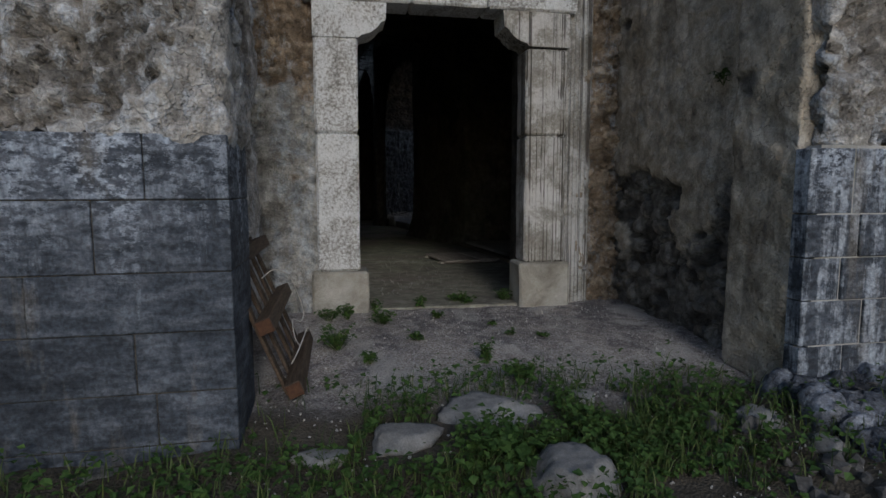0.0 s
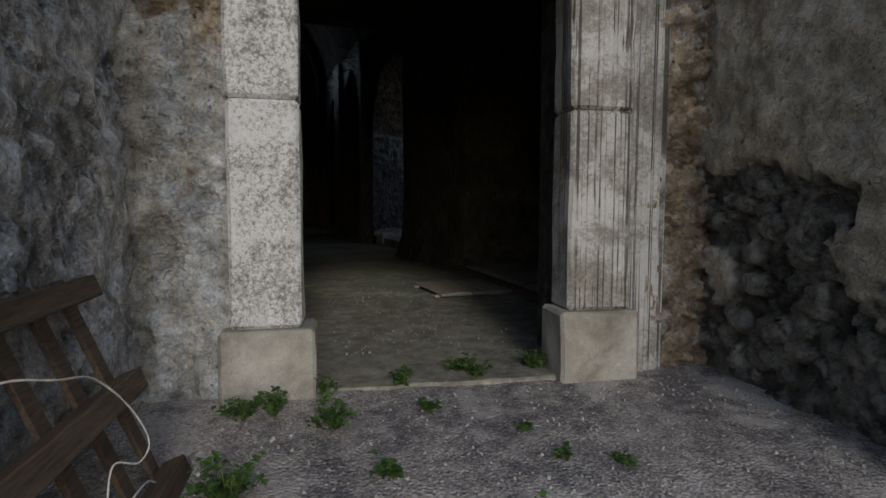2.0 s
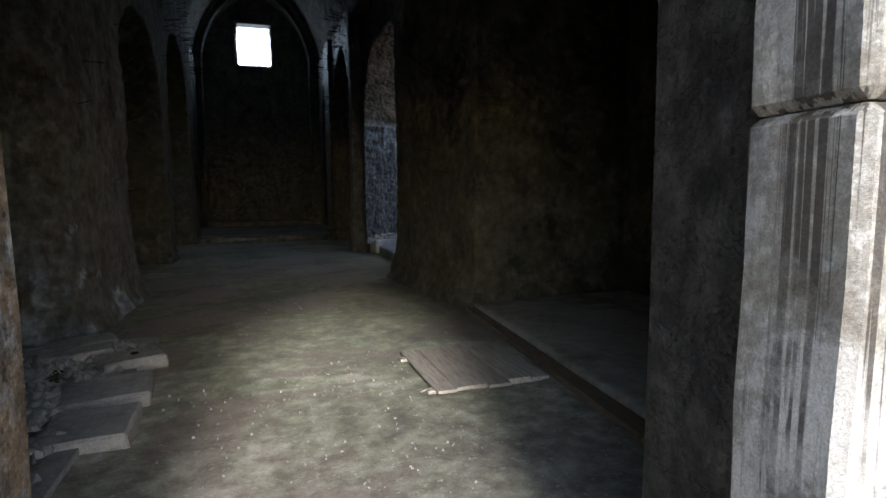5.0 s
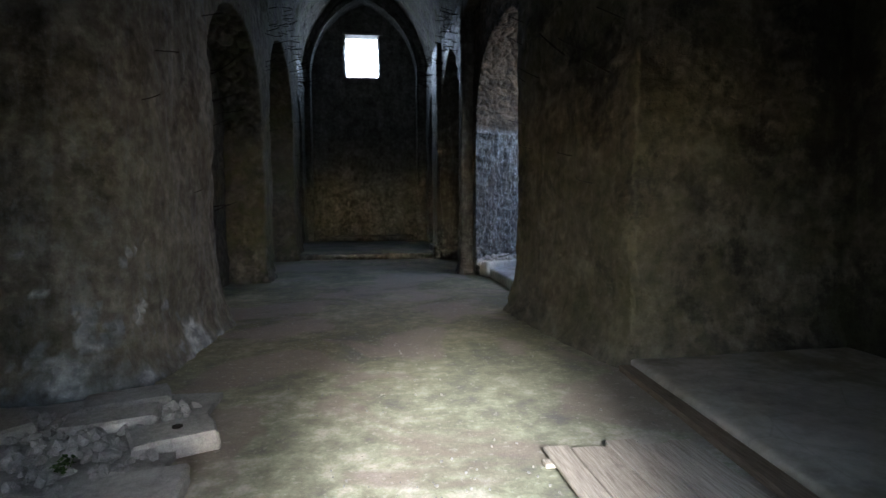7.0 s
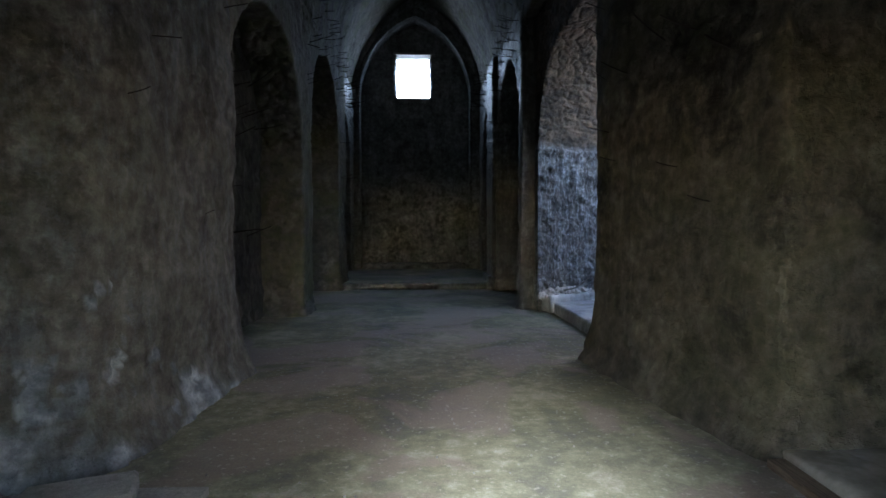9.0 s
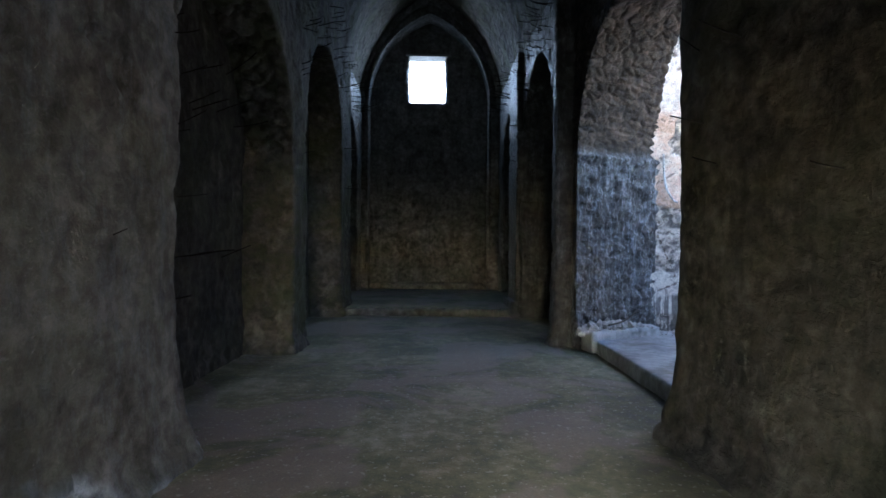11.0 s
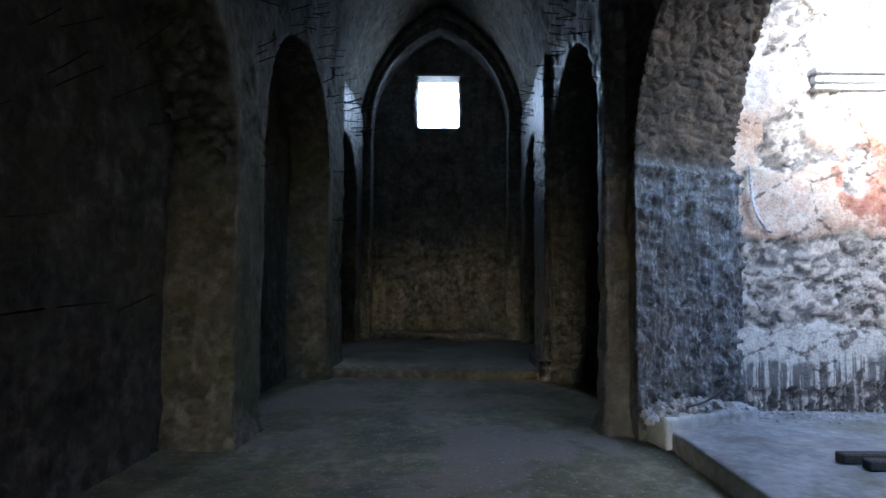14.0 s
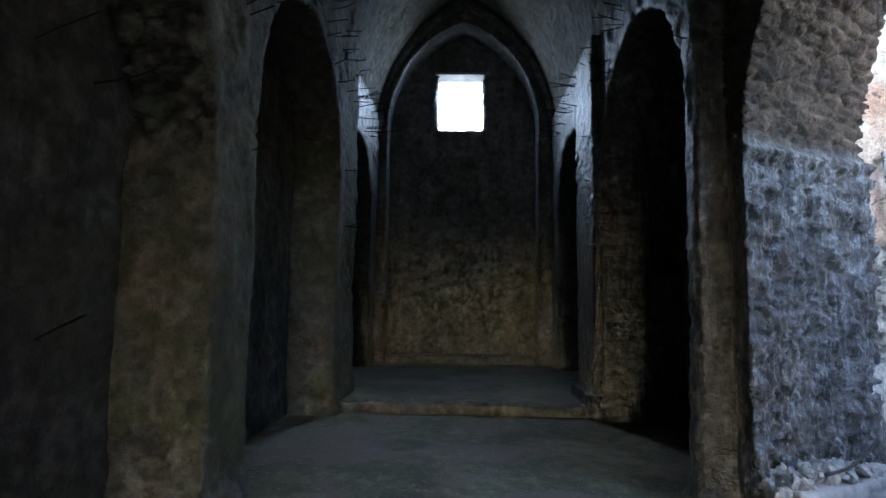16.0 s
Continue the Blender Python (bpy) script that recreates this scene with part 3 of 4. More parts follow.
def grid_bm(xs, ys, height):
    X, Y = np.meshgrid(xs, ys, indexing="ij")
    P = np.stack([X.ravel(), Y.ravel(), height(X.ravel(), Y.ravel())], 1)
    n, k = len(xs), len(ys)
    i = (np.arange(n - 1)[:, None] * k + np.arange(k - 1)[None]).ravel()
    return P, np.stack([i, i + k, i + k + 1, i + 1], 1)


def sheet(name, xs, ys, height, material, m=None, attrs=None, label="", category=""):
    P, Q = grid_bm(np.array(xs), np.array(ys), height)
    me = bpy.data.meshes.new(name)
    me.from_pydata(P.tolist(), [], Q.tolist())
    me.polygons.foreach_set("use_smooth", [True] * len(me.polygons))
    for key, f in (attrs or {}).items():
        me.attributes.new(key, "FLOAT", "POINT").data.foreach_set("value", f(P[:, 0], P[:, 1]).astype(np.float32))
    me.materials.append(material)
    ob = new(name, me)
    if m is not None:
        ob.matrix_basis = m
    return tagged(ob, label, category, "", "structure")


def flat3(x, y, k):
    return np.stack([x * k, y * k, 0 * x], 1)


# ---- ground and floors ----
def ground_height(x, y):
    base = np.interp(y, [-90, -8, -5.5, -4.2, -3.2, -2.6, -2.0, -1.2, 0.0, 2.0], [-2.5, -0.55, -0.42, -0.36, -0.27, -0.19, -0.12, -0.05, -0.01, -0.01])
    heap = 0.16 * step(0.9, 2.4, x) * step(-2.1, -2.8, y) * step(-6, -4, y)
    near = step(-1.8, -3.0, y)
    return base + heap + (0.012 + 0.05 * near) * fbm(flat3(x, y, 1.7), 4, 3) + 0.008 * fbm(flat3(x, y, 9), 3, 5)


xs = np.concatenate([[-90, -50, -25, -12, -8, -6, -5], np.arange(-4, 4.01, 0.05), [5, 6, 8, 12, 25, 50, 90]])
ys = np.concatenate([[-90, -60, -40, -25, -16, -11, -8.5], np.arange(-7, 0.66, 0.05)])
sheet("ground", xs, ys, ground_height, GROUND, PORCH,
      {"soil": lambda x, y: step(-2.0, -2.5, y + 0.35 * fbm(flat3(x, y, 1.3), 3, 8))}, "gravel and dark soil before the church door", "ground")
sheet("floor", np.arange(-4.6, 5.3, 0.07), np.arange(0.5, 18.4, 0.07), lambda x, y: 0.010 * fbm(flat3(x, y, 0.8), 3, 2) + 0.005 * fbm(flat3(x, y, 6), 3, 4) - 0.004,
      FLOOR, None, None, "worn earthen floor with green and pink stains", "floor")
sheet("outer_ground", [-90, -10, 0, 10, 90], [0.4, 30, 90], lambda x, y: 0 * x - 0.3, GROUND, None, {"soil": lambda x, y: 0 * x + 1.0}, "dark soil round the church", "ground")

# ---- porch ----
weathered("wall_porch_left", box_bm(-2.5, -1.88, -2.2, 0.3, -0.4, 4.2), 0.035, peel_relief(0.05, 1.3, 0.06, 11, 6.5), UPPER, PORCH, None, "rough rubble porch wall with grey mortar", "wall")
weathered("wall_porch_right", box_bm(1.98, 2.6, -2.2, 0.3, -0.4, 4.2), 0.024, peel_relief(-0.10, 1.7, 0.11, 4, 5.6, 0.75, 1.2, 0.008), PEELED, PORCH, None, "plaster peeling off dark rubble wall", "wall")
def door_wall_relief(P, N):
    """Render on one side of the portal, torn bare rubble on the other."""
    a, pa, ca = peel_relief(0.06, 1.6, 0.10, 7, 7.5, -0.7, 1.95, 0.02)(P, N)
    b, pb, cb = peel_relief(-0.75, 1.6, 0.13, 7, 6.5, 0.0, 1.0, 0.02)(P, N)
    k = step(1.3, 1.4, P[:, 0])
    return a + k * (b - a), pa + k * (pb - pa), ca + k * (cb - ca)


weathered("wall_door", prism_bm([(-2.4, -0.4), (-1.1, -0.4), (-1.1, 3.3), (1.1, 3.3), (1.1, -0.4), (2.5, -0.4), (2.5, 4.6), (-2.4, 4.6)], "y", 0.12, 0.92),
          0.024, door_wall_relief, DOORWALL, PORCH, None, "grey rendered rubble wall round the portal", "wall")
weathered("wall_facade_left", box_bm(-6, -1.69, -2.56, -1.98, 1.49, 4.4), 0.03, peel_relief(-0.22, 1.6, 0.13, 15, 7.0), UPPER, PORCH, None, "pitted render over rubble on the facade", "wall")
weathered("wall_facade_right", box_bm(1.9, 6, -2.56, -1.95, 1.49, 4.4), 0.035, peel_relief(-0.12, 1.6, 0.12, 25, 7), UPPER, PORCH, None, "pitted render over rubble on the facade", "wall")
weathered("buttress_reveal", box_bm(1.82, 2.1, -2.46, -1.88, -0.4, 4.3), 0.03, peel_relief(0.8, 1.0, 0.04, 35, 5.0, 0.0, 1.0, 0.004), PEELED, PORCH, None, "grey plastered side of the buttress", "wall")
link("facade_core", box_bm(-6, -1.95, -2.2, 0.3, -0.5, 6.0), RUBBLE, None, PORCH, kind="structure", label="stone core of the facade", category="wall")
link("facade_core", box_bm(2.3, 6, -2.2, 0.3, -0.5, 6.0), RUBBLE, None, PORCH, kind="structure", label="stone core of the facade", category="wall")


def ashlar_wall(name, x0, x1, courses, joints, deep_end, inset, stone, mortar, g):
    """Squared blocks in courses; deep_end is how far back the corner blocks reach."""
    wall = link(name, box_bm(x0 + inset, x1 - 0.01, -2.588, -2.0, -0.45, 1.495), mortar, None, PORCH, kind="structure", label="wall of dark squared stone blocks with pale salts", category="wall")
    rng = random.Random(5)
    for k, (z0, z1) in enumerate(zip(courses, courses[1:])):
        cuts = [x0] + joints[k % len(joints)] + [x1]
        for a, b in zip(cuts, cuts[1:]):
            y = -2.6 + rng.uniform(-0.008, 0.008)
            deep = deep_end if min(abs(a), abs(b)) < 1.9 else -2.3
            part("block", box_bm(a + g, b - g, y, deep, z0 + g, z1 - g, 0.005), stone, wall)
    return wall


ashlar_wall("wall_ashlar_left", -4.4, -1.65, [-0.45, -0.11, 0.17, 0.49, 0.80, 1.17, 1.50], [[-3.4, -2.5], [-3.0, -2.05], [-3.7, -2.14], [-3.1, -2.62], [-3.6, -2.3], [-2.95, -2.05]], -1.98, 0.01, ASHLAR, RUBBLE, 0.003)
ashlar_wall("wall_ashlar_right", 1.80, 4.4, [-0.13, 0.20, 0.50, 0.78, 1.06, 1.48], [[2.14, 2.5, 2.95, 3.3], [2.27, 2.64, 3.0, 3.5], [2.08, 2.42, 2.9, 3.5], [2.2, 2.55, 3.1]], -2.47, 0.08, ASHLAR_R, PAVING, 0.0045)

# door surround: stacked limestone blocks
portal = tagged(new("portal"), "pale limestone door surround, streaked and pitted", "doorway", "", "structure")
portal.matrix_basis = PORCH


def rough_block(bm, amp, s, cuts=3):
    bmesh.ops.subdivide_edges(bm, edges=list(bm.edges), cuts=cuts, use_grid_fill=True)
    P = np.array([v.co for v in bm.verts])
    d = amp * fbm(P * 5, 3, s)
    e = amp * fbm(P * 5 + 31.7, 3, s)
    for v, a, b in zip(bm.verts, d, e):
        v.co.x += a
        v.co.y += b
    return bm


for side, mat, blocks in (
    (-1, JAMB, [(-1.36, -0.80, -0.07, 0.31, -0.1, 0.41), (-1.30, -0.88, 0.0, 0.31, 0.41, 1.77), (-1.30, -0.88, -0.004, 0.31, 1.775, 2.68)]),
    (1, JAMB_R, [(0.77, 1.33, -0.07, 0.31, -0.1, 0.45), (0.84, 1.29, 0.0, 0.31, 0.45, 1.78), (0.84, 1.29, -0.004, 0.31, 1.785, 2.66)])):
    for k, b in enumerate(blocks):
        part("block", rough_block(box_bm(*b, 0.022), 0.012, 40 + k + side), mat if k else JAMB_BASE, portal, smooth=False)
    s = side
    prof = [(s * 1.30, 2.68), (s * 0.87, 2.68), (s * 0.84, 2.71), (s * 0.76, 2.73), (s * 0.69, 2.78), (s * 0.64, 2.84), (s * 0.60, 2.86), (s * 0.59, 3.02), (s * 1.30, 3.02)]
    part("corbel", rough_block(prism_bm(prof if s > 0 else prof[::-1], "y", -0.006, 0.36), 0.006, 60 + s, 1), mat, portal)
for a, b in ((-1.40, -0.35), (-0.34, 0.42), (0.43, 1.38)):
    part("lintel_block", rough_block(box_bm(a, b, -0.03, 0.36, 3.025, 3.42, 0.02), 0.01, 70), JAMB, portal)
# flat plaster band beside the streaked jamb, and inner reveals
flutes = [(1.28, 0.2)] + [(1.285 + 0.025 * i, 0.035 + 0.03 * (i % 2) + 0.004 * i) for i in range(14)] + [(1.66, 0.2)]
part("band", rough_block(prism_bm(flutes, "z", -0.1, 3.4), 0.006, 81, 2), JAMB_R, portal, "fluted limestone moulding beside the jamb")
part("reveal", rough_block(box_bm(0.98, 1.14, 0.30, 0.93, -0.1, 3.3, 0.02), 0.02, 82, 4), PEELED, portal)
part("reveal", rough_block(box_bm(-1.14, -1.0, 0.30, 0.93, -0.1, 3.3, 0.02), 0.02, 83, 4), DOORWALL, portal)
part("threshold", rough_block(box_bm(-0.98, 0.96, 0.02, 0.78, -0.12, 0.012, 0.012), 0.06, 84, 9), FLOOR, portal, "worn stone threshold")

# ---- narthex ----
def pier_left_relief(P, N):
    d, pl, who = worn_relief(0.06, 3, 0.7, 0.18)(P, N)
    r2 = ((P[:, 0] + 2.5) / 0.55) ** 2 + ((P[:, 1] - 5.95) / 0.7) ** 2 + ((P[:, 2] - 0.4) / 0.5) ** 2
    k = step(0.0, 0.12, 1.5 * fbm(P * 6.5, 4, 66) - 0.02 - 0.25 * r2)
    f1, f2, c = cells(P * np.array([6, 6, 8.0]), 67)
    return d + k * (0.04 * (step(0, 0.25, f2 - f1) - 0.5) + 0.03 * fbm(P * 9, 3, 68)), np.maximum(pl, step(0.5, 1.2, P[:, 2])) * (1 - k), who


weathered("pier_left", prism_bm([(-5.0, 5.75), (-2.6, 5.75), (-2.3, 6.05), (-2.18, 6.6), (-2.14, 8.7), (-2.25, 8.85), (-5.0, 8.85)], "z", -0.2, 5.6), 0.045,
          pier_left_relief, SALTED, None, None, "smoke-stained plaster pier with mossy foot", "pier")
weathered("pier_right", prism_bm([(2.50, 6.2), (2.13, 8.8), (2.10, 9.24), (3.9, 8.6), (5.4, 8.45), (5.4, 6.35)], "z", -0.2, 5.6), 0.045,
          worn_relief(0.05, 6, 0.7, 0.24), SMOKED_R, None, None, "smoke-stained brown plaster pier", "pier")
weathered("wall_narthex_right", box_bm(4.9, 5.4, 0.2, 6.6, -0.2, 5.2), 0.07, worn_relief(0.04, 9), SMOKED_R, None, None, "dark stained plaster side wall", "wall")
weathered("wall_narthex_left", box_bm(-5.0, -4.4, 0.2, 6.0, -0.2, 5.2), 0.08, worn_relief(0.04, 10), SMOKED, None, None, "dark stained plaster side wall", "wall")
link("wall_front_inner", box_bm(-5.2, -2.2, 0.35, 0.95, -0.3, 6), SMOKED, None, PORCH, kind="structure", label="inner face of the front wall", category="wall")
link("wall_front_inner", box_bm(2.3, 5.6, 0.35, 0.95, -0.3, 6), SMOKED, None, PORCH, kind="structure", label="inner face of the front wall", category="wall")
link("wall_front_upper", box_bm(-5.2, 5.6, 0.14, 0.95, 4.3, 7.6), RUBBLE, None, PORCH, kind="structure", label="upper front wall of rubble", category="wall")
# added out of view: closes the vault end against the sun
link("wall_nave_upper", box_bm(-4.2, 4.2, 8.45, 8.78, 4.9, 11.2), RUBBLE, kind="structure", label="unseen wall added above the narthex to stop sun leaking in", category="wall")
# plain slab added out of view to close the narthex overhead
link("ceiling_narthex", box_bm(-5.4, 5.6, 0.1, 9.0, 5.0, 5.4), SMOKED, kind="structure", label="unseen ceiling slab added to close off the narthex", category="ceiling")

# ---- nave walls ----
LEFT = wall_poly(8.8, 18.6, -0.1, 6.3, [(8.9, 12.85, 3.0, 1.85), (13.7, 17.3, 3.75, 1.85)])


def left_relief(P, N):
    d, pl, who = worn_relief(0.04, 21, 0.5, 0.10)(P, N)
    # rubble laid bare in the soffit over the second pier
    zone = step(3.0, 3.3, P[:, 2]) * step(11.0, 11.4, P[:, 1]) * step(13.4, 13.1, P[:, 1]) * (1 - step(-2.45, -2.3, P[:, 0] + 0.1 * fbm(P * 2, 2, 3)))
    f1, f2, c = cells(P * np.array([3.6, 3.6, 7.6]) + 0.25 * fbm(P * 3, 2, 34)[:, None], 33)
    r = 0.15 * (step(0.02, 0.16, f2 - f1) - 0.8) + 0.05 * (c - 0.5)
    return d * (1 - zone) + r * zone, pl * (1 - zone), who * (1 - zone) + c * zone


weathered("wall_nave_left", prism_bm(LEFT, "x", -3.1, -2.28), 0.045, left_relief, ARCADE, None, None, "blind pointed arcade of mossy plaster and bare rubble", "wall")
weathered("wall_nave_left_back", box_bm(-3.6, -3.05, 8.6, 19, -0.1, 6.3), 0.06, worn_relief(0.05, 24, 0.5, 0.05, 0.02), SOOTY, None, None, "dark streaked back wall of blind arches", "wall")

bmA = wall_poly(8.9, 14.0, -0.1, 6.3, [(9.0, 13.38, 3.2, 1.66)])
bmB = wall_poly(8.2, 14.7, -0.1, 6.3, [(8.45, 14.12, 3.5, 1.75)])


def pier_relief(P, N):
    face = step(0.4, 0.8, -N[:, 1]) * step(3.3, 3.1, P[:, 2])
    soffit = step(3.2, 3.4, P[:, 2])
    f1, f2, who = cells(P * np.array([7, 7, 9.0]) + 0.3 * fbm(P * 4, 2, 2)[:, None], 41)
    chip = fbm(P * np.array([3.5, 3.5, 2.4]), 5, 42)
    warp = 0.5 * np.stack([fbm(P * 5, 3, 43), fbm(P * 5 + 9, 3, 43), fbm(P * 5 + 19, 3, 43)], 1)
    a1, a2, aw = cells(P * np.array([6.5, 6.5, 8.5]) + warp, 48)
    b1, b2, bw = cells(P * np.array([15, 15, 17.0]) + warp, 49)
    scar = 0.03 * step(-0.05, 0.0, chip) + 0.035 * step(0.22, 0.26, chip) + 0.055 * (aw - 0.5) + 0.035 * (bw - 0.5) + 0.026 * fbm(P * np.array([22, 22, 4.0]), 3, 44)
    f1, g2, c = cells(P * np.array([3.2, 3.4, 10.0]), 45)
    brick = 0.038 * (step(0.02, 0.2, g2 - f1) - 0.7)
    wave, pl, _ = worn_relief(0.04, 47)(P, N)
    other = np.clip(1 - face - soffit, 0, 1)
    ledge = 0.05 * np.exp(-((P[:, 2] - 3.2) / 0.05) ** 2) * step(0.2, 0.5, np.abs(N[:, 1]))
    return face * scar + soffit * (1 - face) * (brick + 0.02 * fbm(P * 5, 3, 46)) + other * wave + ledge, face * 0.9 + other * pl + 0 * who, c


weathered("wall_nave_right_arch", prism_bm(bmA, "x", 2.24, 3.85, bmB), 0.028, pier_relief, PIER2, None, None, "broad arch with scarred pale plaster and rubble soffit", "wall")
RIGHT = wall_poly(13.68, 18.6, -0.1, 6.3, [(13.95, 17.55, 3.75, 1.85)])
over = arch(14.4, 17.55, 3.75, 1.85)
RIGHT_IN = [(14.2, -0.1), (14.4, -0.1)] + over + [(17.55, 2.95), (17.72, 2.98), (18.1, 2.7), (18.15, 2.26), (17.55, 2.24), (17.55, -0.1), (18.6, -0.1), (18.6, 6.3), (14.2, 6.3)]
bm = bmesh.new()
for poly, x0, x1 in ((RIGHT, 1.95, 2.62), (RIGHT_IN, 2.58, 3.3)):
    me = bpy.data.meshes.new("piece")
    piece = prism_bm(poly, "x", x0, x1)
    piece.to_mesh(me), piece.free()
    bm.from_mesh(me)
    bpy.data.meshes.remove(me)
weathered("wall_nave_right", bm, 0.045, worn_relief(0.04, 51, 0.5, 0.12, 0.03), VAULT, None, None, "blind pointed arch of stained limewashed plaster with a niche", "wall")
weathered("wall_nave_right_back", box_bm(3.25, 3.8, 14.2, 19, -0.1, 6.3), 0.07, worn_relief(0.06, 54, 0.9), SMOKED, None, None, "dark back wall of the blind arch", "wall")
weathered("plaster_patch", prism_bm([(-3.06, 4.2), (-2.98, 5.75), (-2.5, 5.85), (-2.44, 4.5), (-2.6, 4.15), (-2.85, 4.05)], "y", 17.22, 17.4), 0.03, worn_relief(0.02, 57, 0.5), ARCADE, None, None, "olive patch of plaster left in the blind arch", "plaster")
weathered("reveal_block", box_bm(1.93, 2.6, 17.32, 17.7, -0.1, 2.72), 0.04, worn_relief(0.03, 56, 0.5, 0.06), VAULT, None, None, "thicker lower plaster face beside the niche", "wall")
CH_L = wall_poly(18.4, 23.2, -0.1, 6.8, [(18.95, 22.3, 4.0, 1.5)])
weathered("wall_chancel_left", prism_bm(CH_L, "x", -3.3, -2.62), 0.055, worn_relief(0.04, 61, 0.5, 0.0, 0.03), VAULT, None, None, "stained limewashed chancel wall with blind arch", "wall")
weathered("wall_chancel_right", prism_bm(CH_L, "x", 2.05, 2.75), 0.055, worn_relief(0.04, 64, 0.5, 0.0, 0.03), VAULT, None, None, "stained limewashed chancel wall with blind arch", "wall")
link("wall_chancel_outer", box_bm(-3.8, -3.25, 18.6, 24.8, -0.2, 7), SMOKED, kind="structure", label="dark chancel wall behind the blind arch", category="wall")
link("wall_chancel_outer", box_bm(2.7, 3.3, 18.6, 24.8, -0.2, 7), SMOKED, kind="structure", label="dark chancel wall behind the blind arch", category="wall")


def shell(profile, z1, x0, x1):
    return [(x0, profile[0][1])] + profile + [(x1, profile[-1][1]), (x1, z1), (x0, z1)]


weathered("vault_nave", prism_bm(shell(arch(-2.3, 1.98, 5.9, 4.2), 11.2, -4.0, 4.0), "y", 8.7, 18.4), 0.08, worn_relief(0.05, 71, 0.6), ARCADE, None, None, "stained pointed plaster vault over the nave", "vault")
weathered("vault_chancel", prism_bm(shell(arch(-2.75, 2.15, 6.2, 4.0), 11.4, -4.0, 4.0), "y", 18.3, 23.3), 0.08, worn_relief(0.05, 74, 0.6), ARCADE, None, None, "stained pointed plaster vault over the chancel", "vault")
END = wall_poly(-3.4, 3.0, -0.1, 11.0, [(-2.42, 1.72, 6.6, 2.95)])
weathered("apse_arch", prism_bm(END, "y", 23.25, 24.2), 0.06, worn_relief(0.03, 77, 0.3), STAINED, None, None, "pointed plaster arch before the end wall", "arch")
bm = bmesh.new()
for b in ((-3.0, -1.08, -0.1, 10.4), (0.24, 2.6, -0.1, 10.4), (-1.4, 0.6, -0.1, 6.74), (-1.4, 0.6, 8.42, 10.4)):
    me = bpy.data.meshes.new("piece")
    piece = box_bm(b[0], b[1], 24.15, 24.8, b[2], b[3])
    piece.to_mesh(me), piece.free()
    bm.from_mesh(me)
    bpy.data.meshes.remove(me)
weathered("wall_end", bm, 0.06, worn_relief(0.05, 78, 0.6), STAINED, None, None, "dark stained end wall with a square window opening", "wall")
link("window_lintel", rough_block(box_bm(-1.2, 0.42, 24.1, 24.7, 8.38, 8.46, 0.01), 0.01, 7), SLAB, kind="structure", label="thin stone lintel over the square window", category="window")
# ribs
rib = [(u, v) for u, v in arch(-2.80, 2.16, 6.3, 3.85)]
rin = [(u, v) for u, v in arch(-2.58, 1.96, 6.3, 3.58)]
weathered("rib_chancel", prism_bm(rib + rin[::-1], "y", 23.06, 23.3), 0.045, worn_relief(0.03, 79, 0.5), STAINED, None, None, "pointed plaster rib before the end wall", "rib")
rib = arch(-2.47, 1.77, 6.6, 2.98)
rin = arch(-2.38, 1.68, 6.6, 2.90)
weathered("rib_apse", prism_bm(rib + rin[::-1], "y", 23.15, 23.32), 0.035, worn_relief(0.03, 80, 0.4), STAINED, None, None, "moulded pointed arch round the window wall", "rib")
for x0, x1 in ((-2.47, -2.38), (1.68, 1.77)):
    weathered("rib_shaft", box_bm(x0, x1, 23.15, 23.32, 0.1, 6.62), 0.035, worn_relief(0.03, 80, 0.4), STAINED, None, None, "slim moulded shaft under the arch", "rib")
# pilasters at the step
for x0, x1 in ((-3.2, -2.36), (1.82, 2.75)):
    weathered("pilaster", box_bm(x0, x1, 17.42, 18.75, -0.1, 6.3), 0.045, worn_relief(0.025, 83, 0.4), VAULT, None, None, "stained plaster pilaster beside the step", "pilaster")
    weathered("pilaster_plinth", box_bm(x0 - 0.02, x1 + (0.10 if x0 < 0 else 0.02), 17.36, 18.9, -0.1, 0.36) if x0 < 0 else box_bm(x0 - 0.10, x1, 17.36, 18.9, -0.1, 0.36), 0.04, worn_relief(0.015, 84, 0.4), VAULT, None, None, "low worn plaster plinth", "plinth")
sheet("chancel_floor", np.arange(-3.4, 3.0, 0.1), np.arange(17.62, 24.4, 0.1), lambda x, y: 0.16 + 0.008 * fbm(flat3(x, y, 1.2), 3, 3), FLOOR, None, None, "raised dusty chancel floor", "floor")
weathered("step", box_bm(-2.4, 1.9, 17.5, 17.75, -0.1, 0.165), 0.04, worn_relief(0.015, 86, 0.3), STAINED, None, None, "low worn stone step to the chancel", "step")
weathered("altar_step", box_bm(-2.3, 1.6, 23.3, 24.3, 0.1, 0.36), 0.06, worn_relief(0.02, 87, 0.3), STAINED, None, None, "low stone step at the end wall", "step")

# ---- side court ----
def court_relief(P, N):
    rub, _, who = rubble_relief(9.0, 0.085, 91)(P, N)
    z, x = P[:, 2], P[:, 0]
    k = fbm(P * 1.1, 5, 93) + 0.45 * step(2.2, 2.7, z) - 0.45 * step(1.2, 1.4, z) * step(2.5, 2.2, z) + 0.35 * step(4.2, 4.5, x) * np.exp(-((z - 0.95) / 0.32) ** 2) - 0.15 - 0.5 * step(0.6, 0.3, z)
    m = step(-0.02, 0.03, k)
    return m * 0.04 + (1 - m) * (rub - 0.03) + 0.012 * fbm(P * 6, 4, 94), m, who


weathered("wall_court", box_bm(3.7, 9.6, 14.12, 14.7, -0.1, 8.6), 0.04, court_relief, COURT, None, None, "flaking pink and white limewash over rubble", "wall")
